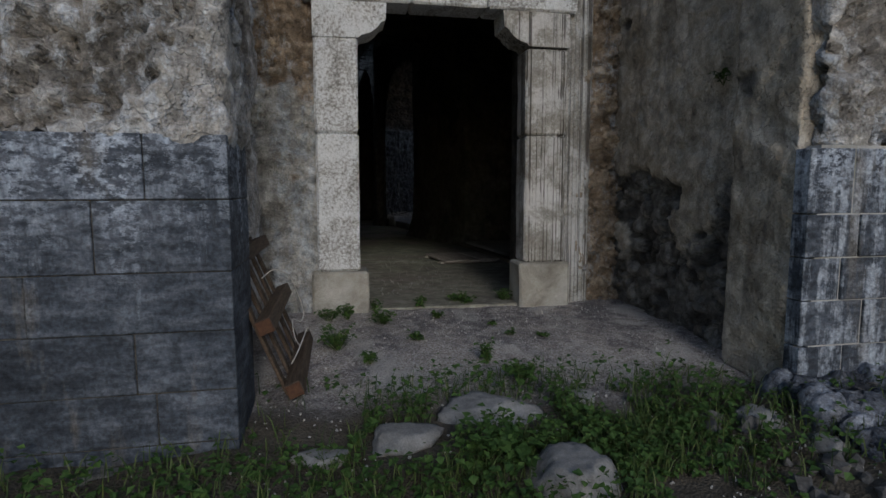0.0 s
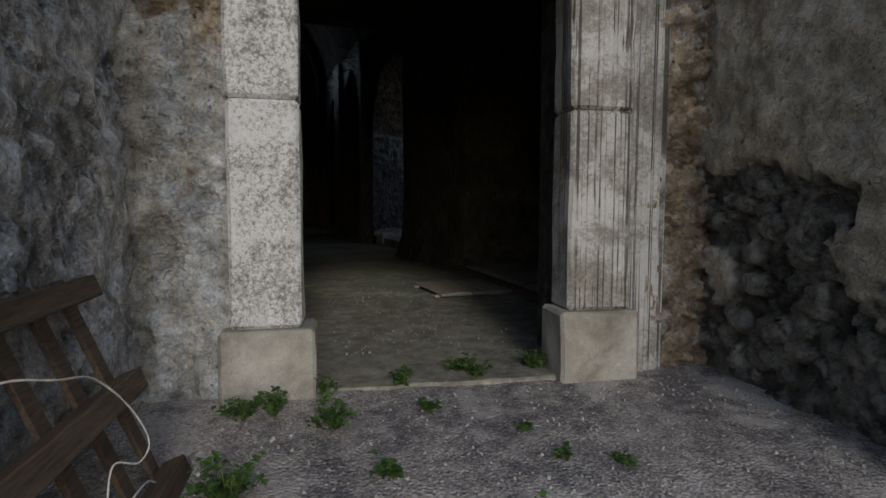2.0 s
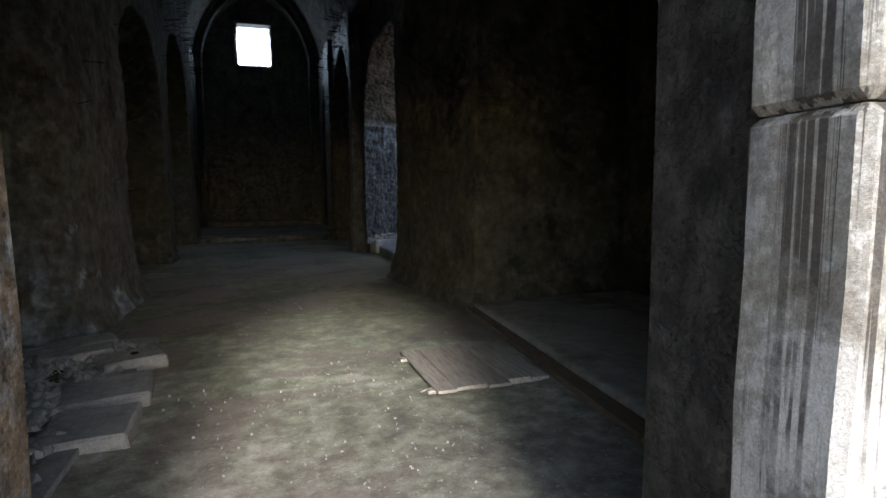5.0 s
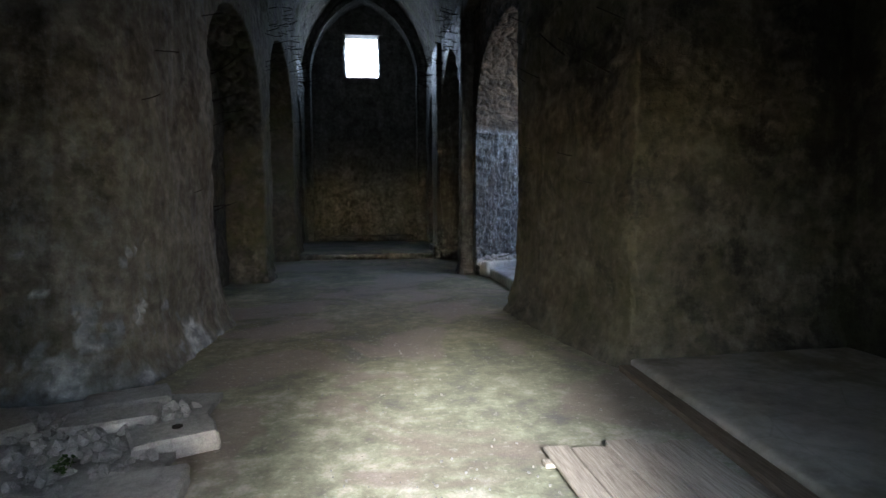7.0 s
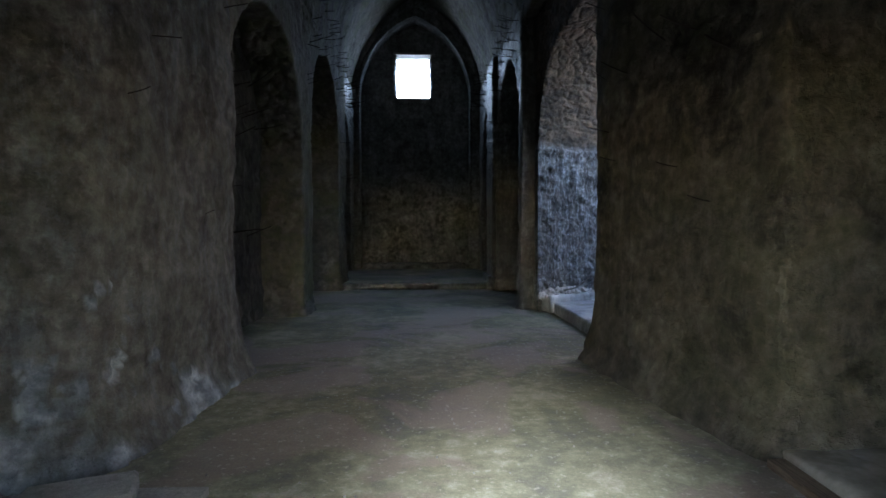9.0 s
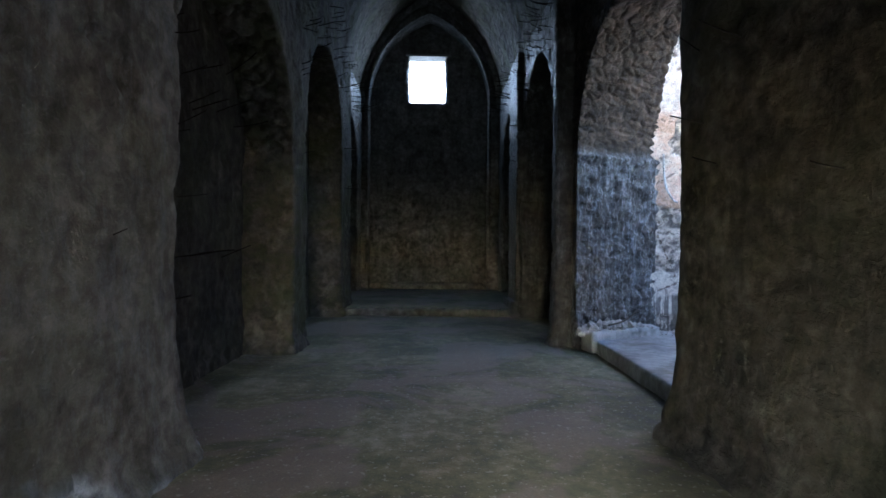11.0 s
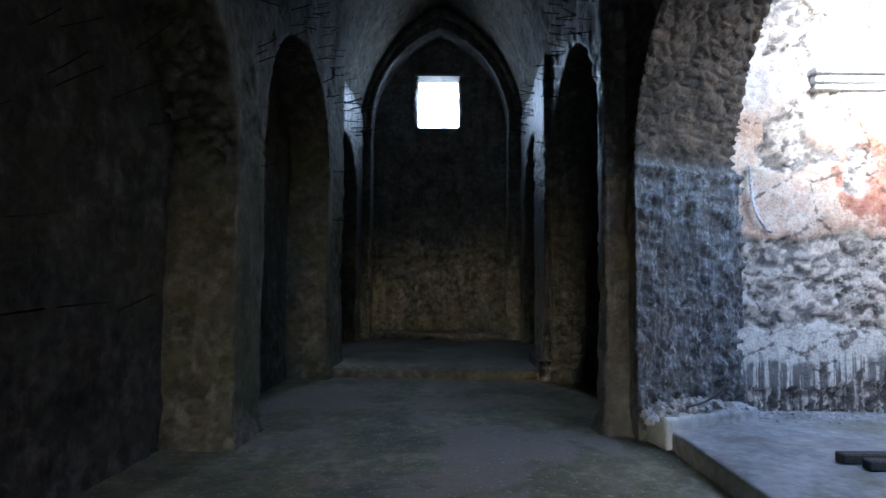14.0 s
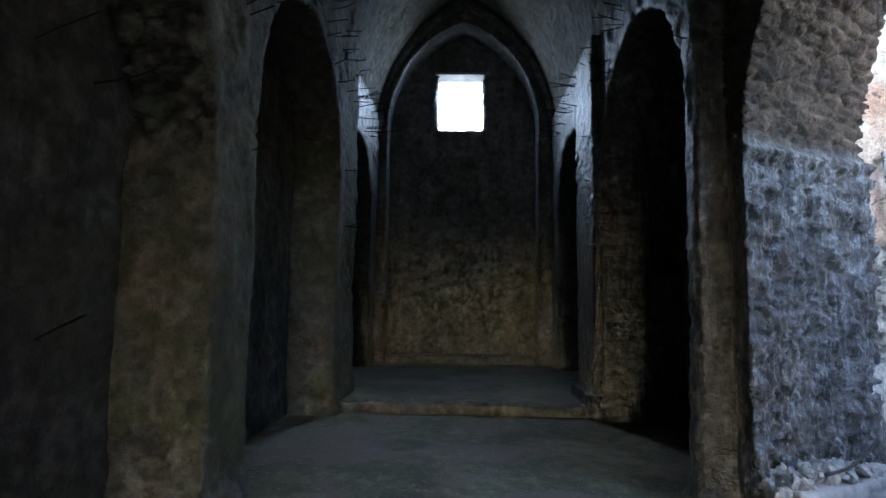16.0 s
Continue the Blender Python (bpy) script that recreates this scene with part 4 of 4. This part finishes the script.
# added out of view to block low sky light through the arch
link("wall_court_side", box_bm(9.4, 9.9, 8.0, 14.7, -0.1, 8.0), COURT, kind="structure", label="unseen rubble wall added to shape the light in the court", category="wall")
# added out of view to keep the sun off the foot of the court wall
link("wall_court_near", box_bm(3.8, 9.9, 8.0, 8.4, -0.1, 3.4), COURT, kind="structure", label="unseen rubble wall added to shape the light in the court", category="wall")
weathered("court_floor", box_bm(2.5, 9.5, 8.4, 14.2, -0.1, 0.2), 0.06, lambda P, N: (0.012 * fbm(P * 2.5, 4, 95), np.ones(len(P)), np.zeros(len(P))), COURT_PAVING, None, None, "cracked raised paving of the open court", "floor")
weathered("pier_footing", prism_bm([(2.42, 13.02), (3.72, 13.62), (3.72, 14.2), (2.3, 13.6)], "z", 0.0, 0.33), 0.03, worn_relief(0.02, 97, 0.4), PAVING, None, None, "low mortar footing of the pier", "footing")


def heap_bm(points, r0, r1, rng, flat=0.6):
    bm = bmesh.new()
    for p in points:
        r = rng.uniform(r0, r1)
        m = Matrix.Translation(p) @ Euler((rng.uniform(0, 6), rng.uniform(0, 6), rng.uniform(0, 6))).to_matrix().to_4x4() @ Matrix.Diagonal((r, r * rng.uniform(0.6, 1), r * flat, 1))
        g = bmesh.ops.create_icosphere(bm, subdivisions=1, radius=1.0, matrix=m)
        for v in g["verts"]:
            v.co += Vector((rng.uniform(-1, 1), rng.uniform(-1, 1), rng.uniform(-1, 1))) * r * 0.18
    return bm


rng = random.Random(3)
pts = []
for _ in range(260):
    u = rng.random()
    pts.append((2.25 + 1.45 * u, 13.08 + 0.62 * u + rng.uniform(-0.05, 0.35), 0.30 + 0.16 * math.sin(math.pi * min(1, u + 0.1)) * rng.random()))
link("mortar_rubble", heap_bm(pts, 0.02, 0.07, rng), PEBBLE, kind="stuff", label="crumbled mortar and stones heaped on the footing", category="rubble")
pts = [(rng.uniform(3.8, 9.2), 14.08 - abs(rng.gauss(0, 0.22)), 0.2) for _ in range(420)]
link("court_gravel", heap_bm(pts, 0.012, 0.045, rng), PEBBLE, kind="stuff", label="pale gravel along the court wall", category="gravel")

# ---- things before the door ----
def stone_bm(size, s, detail=4):
    """A broken rock: a ball cut by random planes, then worn."""
    rng = random.Random(s)
    bm = bmesh.new()
    bmesh.ops.create_icosphere(bm, subdivisions=detail, radius=1.0)
    P = np.array([v.co for v in bm.verts])
    cuts = np.array([(rng.gauss(0, 1), rng.gauss(0, 1), rng.gauss(0, 0.8)) for _ in range(13)] + [(0.1, -0.1, 2.0)])
    cuts /= np.linalg.norm(cuts, axis=1)[:, None]
    far = np.array([rng.uniform(0.58, 0.9) for _ in range(13)] + [0.6])
    r = np.min(far[None] / np.maximum(P @ cuts.T, 0.25), axis=1)
    r = np.minimum(r, 1.25) * (1.12 + 0.09 * fbm(P * 2.5, 4, s) + 0.05 * fbm(P * 8, 3, s + 3))
    for v, k in zip(bm.verts, r):
        v.co = Vector((v.co.x * k * size[0], v.co.y * k * size[1], v.co.z * k * size[2]))
    return bm


def ground_z(x, y):
    return float(ground_height(np.array([x]), np.array([y]))[0])


for k, (x, y, sx, sy, sz, turn) in enumerate([(0.02, -3.12, 0.24, 0.20, 0.22, 20), (-0.20, -2.42, 0.30, 0.15, 0.12, -5), (-0.74, -2.66, 0.19, 0.12, 0.10, 10), (0.38, -2.36, 0.12, 0.08, 0.10, 40),
                                            (-1.22, -2.72, 0.16, 0.1, 0.07, 0), (1.34, -2.80, 0.13, 0.09, 0.09, -20), (1.50, -3.15, 0.10, 0.08, 0.07, 70)]):
    link("boulder", stone_bm((sx, sy, sz), 100 + k), BOULDER, None, PORCH @ pose(x, y, ground_z(x, y) + 0.02, 0, 0, turn), True, "rough grey boulder half sunk in weeds", "boulder", "", "boulders before the door")
weathered("foundation_right", prism_bm([(-3.75, -0.6), (-3.55, -0.26), (-3.1, -0.14), (-2.85, -0.03), (-2.5, 0.0), (-2.5, -0.6)], "x", 1.66, 4.2), 0.03, rubble_relief(5.5, 0.14, 131), DARKRUBBLE, PORCH, None, "broken mortared rubble footing under the buttress", "footing")
weathered("foundation_left", prism_bm([(-2.80, -0.6), (-2.77, -0.24), (-2.5, -0.2), (-2.5, -0.6)], "x", -4.4, -1.78), 0.03, rubble_relief(3.0, 0.05, 133), RUBBLE, PORCH, None, "rough mortared footing under the squared blocks", "footing")
rng = random.Random(8)
pts = []
for _ in range(1500):
    x, y = (rng.uniform(0.7, 3.0), rng.uniform(-4.6, -2.4)) if rng.random() < 0.35 else (rng.uniform(-1.7, 1.9), rng.uniform(-3.2, -0.1))
    pts.append((x, y, ground_z(x, y) + 0.004))
link("scattered_pebbles", heap_bm(pts, 0.004, 0.013, rng), PEBBLE, None, PORCH, False, "small pale stones scattered over the ground", "pebbles", "stuff")
pts = []
for _ in range(160):
    x = rng.uniform(1.0, 3.2)
    y = rng.uniform(-4.2, -2.65)
    pts.append((x, y, ground_z(x, y) + 0.01))
link("rubble_bank", heap_bm(pts, 0.03, 0.085, rng), DARKSTONE, None, PORCH, False, "bank of loose grey rubble below the buttress", "rubble", "stuff")


def leaf(bm, p, turn, tilt, size, rng, pointed=1.0):
    """One bent leaf of two folded halves."""
    m = Matrix.Translation(p) @ Euler((tilt, rng.uniform(-0.4, 0.4), turn), "XYZ").to_matrix().to_4x4()
    w = size * rng.uniform(0.32, 0.45) * pointed
    a, b, c, d, e = [bm.verts.new(m @ Vector(q)) for q in ((0, 0, 0), (w, size * 0.45, 0.12 * size), (0, size * 0.5, 0), (-w, size * 0.45, 0.12 * size), (0, size, -0.12 * size))]
    bm.faces.new((a, b, c)), bm.faces.new((b, e, c)), bm.faces.new((a, c, d)), bm.faces.new((c, e, d))


def weed(x, y, spread, height, count, seed, m=PORCH, z=None, label="small leafy green weed in the gravel"):
    rng = random.Random(seed)
    root = tagged(new("weed"), label, "weed", "weeds round the threshold", "")
    root.matrix_basis = m @ pose(x, y, ground_z(x, y) if z is None else z)
    stems, leaves = bmesh.new(), bmesh.new()
    for _ in range(max(4, count // 7)):
        a, r = rng.uniform(0, 6.28), spread * math.sqrt(rng.random())
        tip = Vector((r * math.cos(a), r * math.sin(a), height * rng.uniform(0.45, 1.0)))
        g = [stems.verts.new(Vector(q)) for q in ((-0.003, 0, -0.02), (0.003, 0, -0.02))] + [stems.verts.new(tip + Vector((0.002, 0, 0))), stems.verts.new(tip - Vector((0.002, 0, 0)))]
        stems.faces.new(g)
        for _ in range(7):
            k = rng.uniform(0.3, 1.05)
            p = Vector((tip.x * k, tip.y * k, tip.z * k ** 0.7)) + Vector((rng.gauss(0, 0.012), rng.gauss(0, 0.012), rng.gauss(0, 0.008)))
            leaf(leaves, p, rng.uniform(0, 6.28), rng.uniform(-0.5, 0.7), rng.uniform(0.022, 0.05), rng, 1.2)
    part("stem", stems, GRASS, root)
    part("foliage", leaves, LEAF, root)
    return root


for k, (x, y, sp, h, n) in enumerate([(-1.12, -1.18, 0.13, 0.16, 130), (-0.89, -1.51, 0.06, 0.08, 40), (-0.70, -0.50, 0.15, 0.10, 110), (-1.20, -0.33, 0.10, 0.11, 70), (-1.02, -0.30, 0.09, 0.12, 70),
                                      (-0.46, -1.05, 0.09, 0.05, 40), (-0.28, 0.05, 0.06, 0.10, 50), (-0.17, -0.38, 0.05, 0.06, 40), (0.22, 0.22, 0.17, 0.09, 110), (0.68, 0.22, 0.11, 0.11, 80),
                                      (0.0, -1.62, 0.08, 0.13, 70), (0.37, -1.03, 0.04, 0.04, 20), (0.61, -1.13, 0.04, 0.04, 20), (0.30, -0.72, 0.04, 0.05, 16), (-0.74, -0.12, 0.07, 0.14, 40), (0.15, -1.98, 0.12, 0.14, 90)]):
    weed(x, y, sp * 1.2, h * 1.2, int(n * 1.7), 200 + k)
weed(1.90, -1.62, 0.10, 0.1, 60, 240, PORCH, 2.05, "small fern-like weed rooted in the wall")


# weeds and grass on the bank
def bank_plants(name, label, count, seed, grass):
    rng = random.Random(seed)
    bm_v, bm_f = [], []
    bm = bmesh.new()
    for _ in range(count):
        if rng.random() < 0.92:
            x, y = rng.gauss(0.1, 0.8), rng.gauss(-2.75, 0.36)
        else:
            x, y = rng.uniform(-3.2, -1.5), rng.uniform(-3.4, -2.66)
        dens = vnoise(np.array([[x * 1.7, y * 1.7, 0.0]]), 5)[0] + 0.25
        if dens < 0 or y > -1.85 or y < -3.9 or (abs(x + 0.2) < 0.4 and abs(y + 2.5) < 0.22) or (abs(x + 0.74) < 0.25 and abs(y + 2.75) < 0.2) or (abs(x - 0.02) < 0.2 and abs(y + 3.12) < 0.16):
            continue
        z = ground_z(x, y)
        if grass:
            a, h = rng.uniform(0, 6.28), rng.uniform(0.06, 0.2)
            dx, dy = math.cos(a) * 0.004, math.sin(a) * 0.004
            bx, by = rng.gauss(0, 0.35) * h, rng.gauss(0, 0.35) * h
            q = [bm.verts.new(p) for p in ((x - dx, y - dy, z), (x + dx, y + dy, z), (x + dx * 0.7 + bx * 0.4, y + dy * 0.7 + by * 0.4, z + h * 0.6), (x - dx * 0.7 + bx * 0.4, y - dy * 0.7 + by * 0.4, z + h * 0.6), (x + bx, y + by, z + h * 0.92))]
            bm.faces.new(q[:4]), bm.faces.new((q[3], q[2], q[4]))
        else:
            h = rng.uniform(0.02, 0.16) * (0.6 + max(0, dens))
            for _ in range(3):
                leaf(bm, Vector((x + rng.gauss(0, 0.025), y + rng.gauss(0, 0.025), z + h * rng.uniform(0.5, 1))), rng.uniform(0, 6.28), rng.uniform(-0.6, 0.6), rng.uniform(0.025, 0.06), rng, 1.1)
    link(name, bm, GRASS if grass else LEAF, None, PORCH, False, label, "weeds", "stuff")


bank_plants("bank_weeds", "dense low green weeds on the bank", 2600, 31, False)
bank_plants("bank_grass", "thin green grass among the stones", 4200, 32, True)
rng = random.Random(77)
bm = bmesh.new()
for _ in range(14):
    leaf(bm, Vector((-0.28 + rng.gauss(0, 0.04), -2.98 + rng.gauss(0, 0.04), ground_z(-0.28, -2.98) + rng.uniform(0.02, 0.10))), rng.uniform(0, 6.28), rng.uniform(0.1, 0.8), rng.uniform(0.12, 0.2), rng, 0.75)
link("broad_leaf_plant", bm, LEAF, None, PORCH, False, "broad-leaved green plant among the weeds", "plant")

# pallet leaning on the porch wall
pallet = tagged(new("pallet"), "broken dark wooden pallet leaning on the porch wall", "pallet")
pallet.matrix_basis = PORCH @ pose(-1.42, -2.16, -0.08) @ Matrix.Rotation(radians(-112), 4, "Y")
# local x climbs the wall, y runs along it, z faces the porch floor side
for x in (0.0, 0.44, 0.88):
    part("stringer", rough_block(box_bm(x, x + 0.095, 0.0, 1.32, -0.10, 0.0, 0.006), 0.004, int(x * 50), 2), WOOD, pallet)
    part("stringer_end", box_bm(x + 0.004, x + 0.091, -0.004, 0.05, -0.097, -0.003, 0.004), RUST, pallet, "rust-stained beam end")
for k, y in enumerate((0.06, 0.36, 0.66, 0.94, 1.2)):
    part("slat", rough_block(box_bm(-0.02 if k % 2 else 0.02, 1.0, y, y + 0.085, 0.002, 0.024, 0.003), 0.004, 20 + k, 2), WOOD, pallet)


def tube(points, radius, sides=6):
    bm, rings = bmesh.new(), []
    pts = [Vector(p) for p in points]
    for i, p in enumerate(pts):
        d = (pts[min(i + 1, len(pts) - 1)] - pts[max(i - 1, 0)]).normalized()
        u = d.orthogonal().normalized()
        w = d.cross(u)
        rings.append([bm.verts.new(p + radius * (math.cos(6.2832 * k / sides) * u + math.sin(6.2832 * k / sides) * w)) for k in range(sides)])
    for a, b in zip(rings, rings[1:]):
        for k in range(sides):
            bm.faces.new((a[k], a[(k + 1) % sides], b[(k + 1) % sides], b[k]))
    bm.faces.new(rings[0][::-1]), bm.faces.new(rings[-1])
    return bm


def smooth_path(points, n=6):
    P, out = [Vector(p) for p in points], []
    P = [P[0]] + P + [P[-1]]
    for a, b, c, d in zip(P, P[1:], P[2:], P[3:]):
        for i in range(n):
            t = i / n
            out.append(0.5 * ((2 * b) + (c - a) * t + (2 * a - 5 * b + 4 * c - d) * t * t + (3 * b - a - 3 * c + d) * t ** 3))
    return out + [P[-1]]


link("cable", tube(smooth_path([(-1.59, -1.95, 0.66), (-1.53, -1.86, 0.70), (-1.47, -1.72, 0.66), (-1.45, -1.52, 0.60), (-1.41, -1.34, 0.44), (-1.38, -1.25, 0.28), (-1.40, -1.30, 0.22), (-1.45, -1.40, 0.26), (-1.43, -1.52, 0.16), (-1.39, -1.62, 0.12)]), 0.0036), CABLE, None, PORCH, True, "pale looped cable hanging over the pallet", "cable")
link("cable", tube(smooth_path([(-1.35, -1.30, 0.14), (-1.34, -1.42, 0.20), (-1.35, -1.55, 0.20), (-1.39, -1.72, 0.12), (-1.43, -1.85, 0.06)]), 0.004), CABLE, None, PORCH, True, "pale cable end trailing over the pallet foot", "cable")

# ---- things in the narthex ----
ledge = weathered("ledge", prism_bm([(2.16, 0.9), (2.45, 6.35), (5.0, 6.35), (5.0, 0.9)], "z", -0.1, 0.10), 0.04, lambda P, N: (0.012 * fbm(P * 1.6, 4, 5), np.ones(len(P)), np.zeros(len(P))), DUSTY, None, None, "low raised dusty concrete ledge", "ledge")
link("plank", rough_block(prism_bm([(2.03, 2.0), (2.20, 2.0), (2.41, 6.0), (2.29, 6.0)], "z", 0.004, 0.06), 0.008, 5, 6), BROWNWOOD, None, None, False, "long brown plank along the raised ledge", "plank")
hatch = tagged(new("board_panel"), "dusty panel of worn planks lying on the floor", "boards")
hatch.matrix_basis = pose(1.03, 3.16, 0.0, 0, 0, 1)
for k, (x0, x1, y0, y1) in enumerate([(0.0, 0.16, 0.0, 1.17), (0.17, 0.42, 0.03, 1.12), (0.43, 0.63, 0.0, 1.2), (0.64, 0.83, 0.07, 1.1), (0.84, 1.0, 0.05, 1.14)]):
    part("plank", rough_block(box_bm(x0, x1, y0, y1, 0.035, 0.062 + 0.004 * (k % 2), 0.004), 0.005, 90 + k, 3), BOARD, hatch)
for y in (0.10, 0.98):
    part("batten", rough_block(box_bm(-0.05, 0.96, y, y + 0.07, 0.004, 0.034, 0.004), 0.004, 97, 2), BOARD, hatch)
link("stick", tube(smooth_path([(0.93, 3.30, 0.02), (0.99, 3.32, 0.03), (1.06, 3.36, 0.03)]), 0.006), BOARD, None, None, False, "thin broken stick beside the planks", "stick")

rng = random.Random(12)
for k, (x, y, a, b, h, turn) in enumerate([(-1.42, 4.78, 0.52, 0.36, 0.13, 24), (-1.42, 3.95, 0.62, 0.52, 0.11, 8), (-1.95, 5.12, 0.62, 0.3, 0.13, 12), (-2.05, 5.62, 0.60, 0.34, 0.10, 18), (-2.75, 4.95, 0.62, 0.40, 0.14, 40), (-1.36, 3.25, 0.55, 0.55, 0.10, 2)]):
    link("stone_slab", rough_block(box_bm(-a / 2, a / 2, -b / 2, b / 2, -0.02, h, 0.02), 0.03, 120 + k, 3), SLAB, None, pose(x, y, 0, 2, -2, turn), False, "worn flat stone slab edging the rubble", "slab", "", "slabs along the rubble bed")
link("slab_socket", tube([(-1.40, 4.80, 0.125), (-1.40, 4.80, 0.140)], 0.035, 9), IRON, None, None, False, "dark round socket in a slab", "socket")
pts = [(rng.uniform(-4.2, -1.45), rng.uniform(2.6, 5.5), 0.02 + 0.05 * rng.random()) for _ in range(1300)]
link("rubble_bed", heap_bm(pts, 0.015, 0.075, rng), SLAB, None, None, False, "bed of broken stones and mortar dust", "rubble", "stuff")
link("rubble_base", box_bm(-4.4, -1.35, 2.4, 5.75, -0.05, 0.045), SLAB, None, None, False, "mortar dust under the rubble bed", "rubble", "stuff")
weed(-1.88, 4.35, 0.07, 0.07, 60, 260, pose(0, 0, 0), 0.06, "small green plant growing in the rubble")
pts = [(rng.gauss(0.2, 0.8), rng.uniform(0.8, 4.2), 0.003) for _ in range(420)] + [(rng.gauss(0.2, 0.9), rng.uniform(3.5, 7.5), 0.002) for _ in range(110)]
link("floor_chips", heap_bm(pts, 0.004, 0.013, rng), BOULDER, None, None, False, "small pale chips on the earthen floor", "chips", "stuff")

# ---- thin iron rods stuck in the plaster ----
ROD = []
for k in range(5):
    rr = random.Random(300 + k)
    bend, sag = rr.uniform(-0.25, 0.35), rr.uniform(-0.2, 0.3)
    me = bpy.data.meshes.new("iron_rod")
    bm = tube([(0.0, 0.0, -0.10), (0, 0, 0.05), (0.03 * bend, 0.05 * sag, 0.4), (0.16 * bend, 0.2 * sag, 0.75), (0.34 * bend, 0.42 * sag, 1.0)], 0.022, 5)
    bm.to_mesh(me), bm.free()
    me.materials.append(IRON)
    ROD.append(me)


def rod(p, way, length, k):
    ob = new("iron_rod", ROD[k % 5])
    q = Vector(way).to_track_quat("Z", "Y").to_matrix().to_4x4()
    ob.matrix_basis = Matrix.Translation(p) @ q @ Matrix.Diagonal((length ** 0.5 * 0.52, length ** 0.5 * 0.52, length, 1))
    return tagged(ob, "thin rusted iron rod stuck in the plaster", "rod", "iron rods in the walls", "")


rng = random.Random(21)
k = 0
for y, z, L in ((8.9, 3.35, 0.25), (8.4, 3.3, 0.36), (7.75, 3.45, 0.42), (7.2, 3.35, 0.38), (8.85, 2.75, 0.3), (6.7, 3.0, 0.35), (7.5, 2.2, 0.2), (8.7, 2.4, 0.2), (7.0, 1.85, 0.22), (6.5, 3.5, 0.3), (8.95, 4.2, 0.3), (9.0, 3.9, 0.25)):
    x = 2.12 + (9.0 - y) * 0.135
    rod((x + 0.02, y, z), (-1, rng.uniform(-0.2, 0.5), rng.uniform(0.1, 0.8)), L, k)
    k += 1
for y, z, L in ((6.9, 3.15, 0.2), (8.6, 3.35, 0.22), (8.7, 2.65, 0.3), (7.8, 1.75, 0.14), (6.5, 2.6, 0.16), (8.5, 4.0, 0.25)):
    rod((-2.17, y, z), (1, rng.uniform(-0.3, 0.5), rng.uniform(-0.1, 0.5)), L, k)
    k += 1
for _ in range(16):
    rod((-3.03, rng.uniform(9.2, 12.4), rng.uniform(1.0, 4.2)), (1, rng.uniform(-0.5, 0.3), rng.uniform(-0.1, 0.5)), rng.uniform(0.3, 0.55), k)
    k += 1
for side, x in ((1, -2.28), (-1, 1.94)):
    for _ in range(46):
        y = rng.uniform(13.2 if x < 0 else 13.8, 18.4)
        u = abs(y - 15.55) / 1.85
        z = rng.uniform(3.0, 6.2) if (y < 13.6 or y > 17.5) else rng.uniform(5.7 - 1.7 * u * u, 6.6)
        rod((x - side * 0.03, y, z), (side, rng.uniform(-0.3, 0.3), rng.uniform(-0.2, 0.35)), rng.uniform(0.18, 0.36), k)
        k += 1
    for _ in range(18):
        rod((x - side * 0.35 if x < 0 else x + 0.12, rng.uniform(18.8, 22.6), rng.uniform(5.7, 6.5)), (side, rng.uniform(-0.3, 0.3), rng.uniform(-0.2, 0.3)), rng.uniform(0.35, 0.6), k)
        k += 1

# ---- court details ----
for k, (y, z, turn) in enumerate(((12.05, 0.2, 2), (11.86, 0.2, -1))):
    link("timber", rough_block(box_bm(0, 2.2, -0.06, 0.06, 0.0, 0.09, 0.012), 0.012, 140 + k, 4), OLDWOOD, None, pose(3.62 + 0.1 * k, y, z, 0, 0, turn), False, "dark weathered timber lying on the paving", "timber", "", "timbers in the court")
cornice = tagged(new("cornice"), "broken pale plaster cornice on the court wall", "cornice", "", "structure")
for k, (z0, z1, d) in enumerate(((4.37, 4.45, 0.10), (4.45, 4.55, 0.15), (4.55, 4.64, 0.22))):
    part("moulding", rough_block(box_bm(4.8 - 0.03 * k, 6.2, 14.12 - d, 14.2, z0 + 0.002, z1 - 0.002, 0.012), 0.01, 150 + k, 3), JAMB, cornice)
link("drain_moulding", tube(smooth_path([(3.92, 14.02, 3.35), (3.93, 14.0, 3.0), (3.97, 13.99, 2.75), (4.10, 14.02, 2.55), (4.2, 14.06, 2.5)]), 0.018, 7), JAMB, None, None, True, "curved broken plaster moulding at the corner", "moulding")
link("wire", tube(smooth_path([(2.6, 9.6, 4.35), (2.75, 9.9, 4.15), (2.95, 10.2, 4.05)]), 0.012), IRON, None, None, True, "black wire hanging in the arch", "wire")
link("root", tube(smooth_path([(2.75, 13.28, 0.42), (3.0, 13.35, 0.47), (3.2, 13.42, 0.58), (3.3, 13.45, 0.66)]), 0.014), OLDWOOD, None, None, True, "thin dead root across the pier foot", "root")
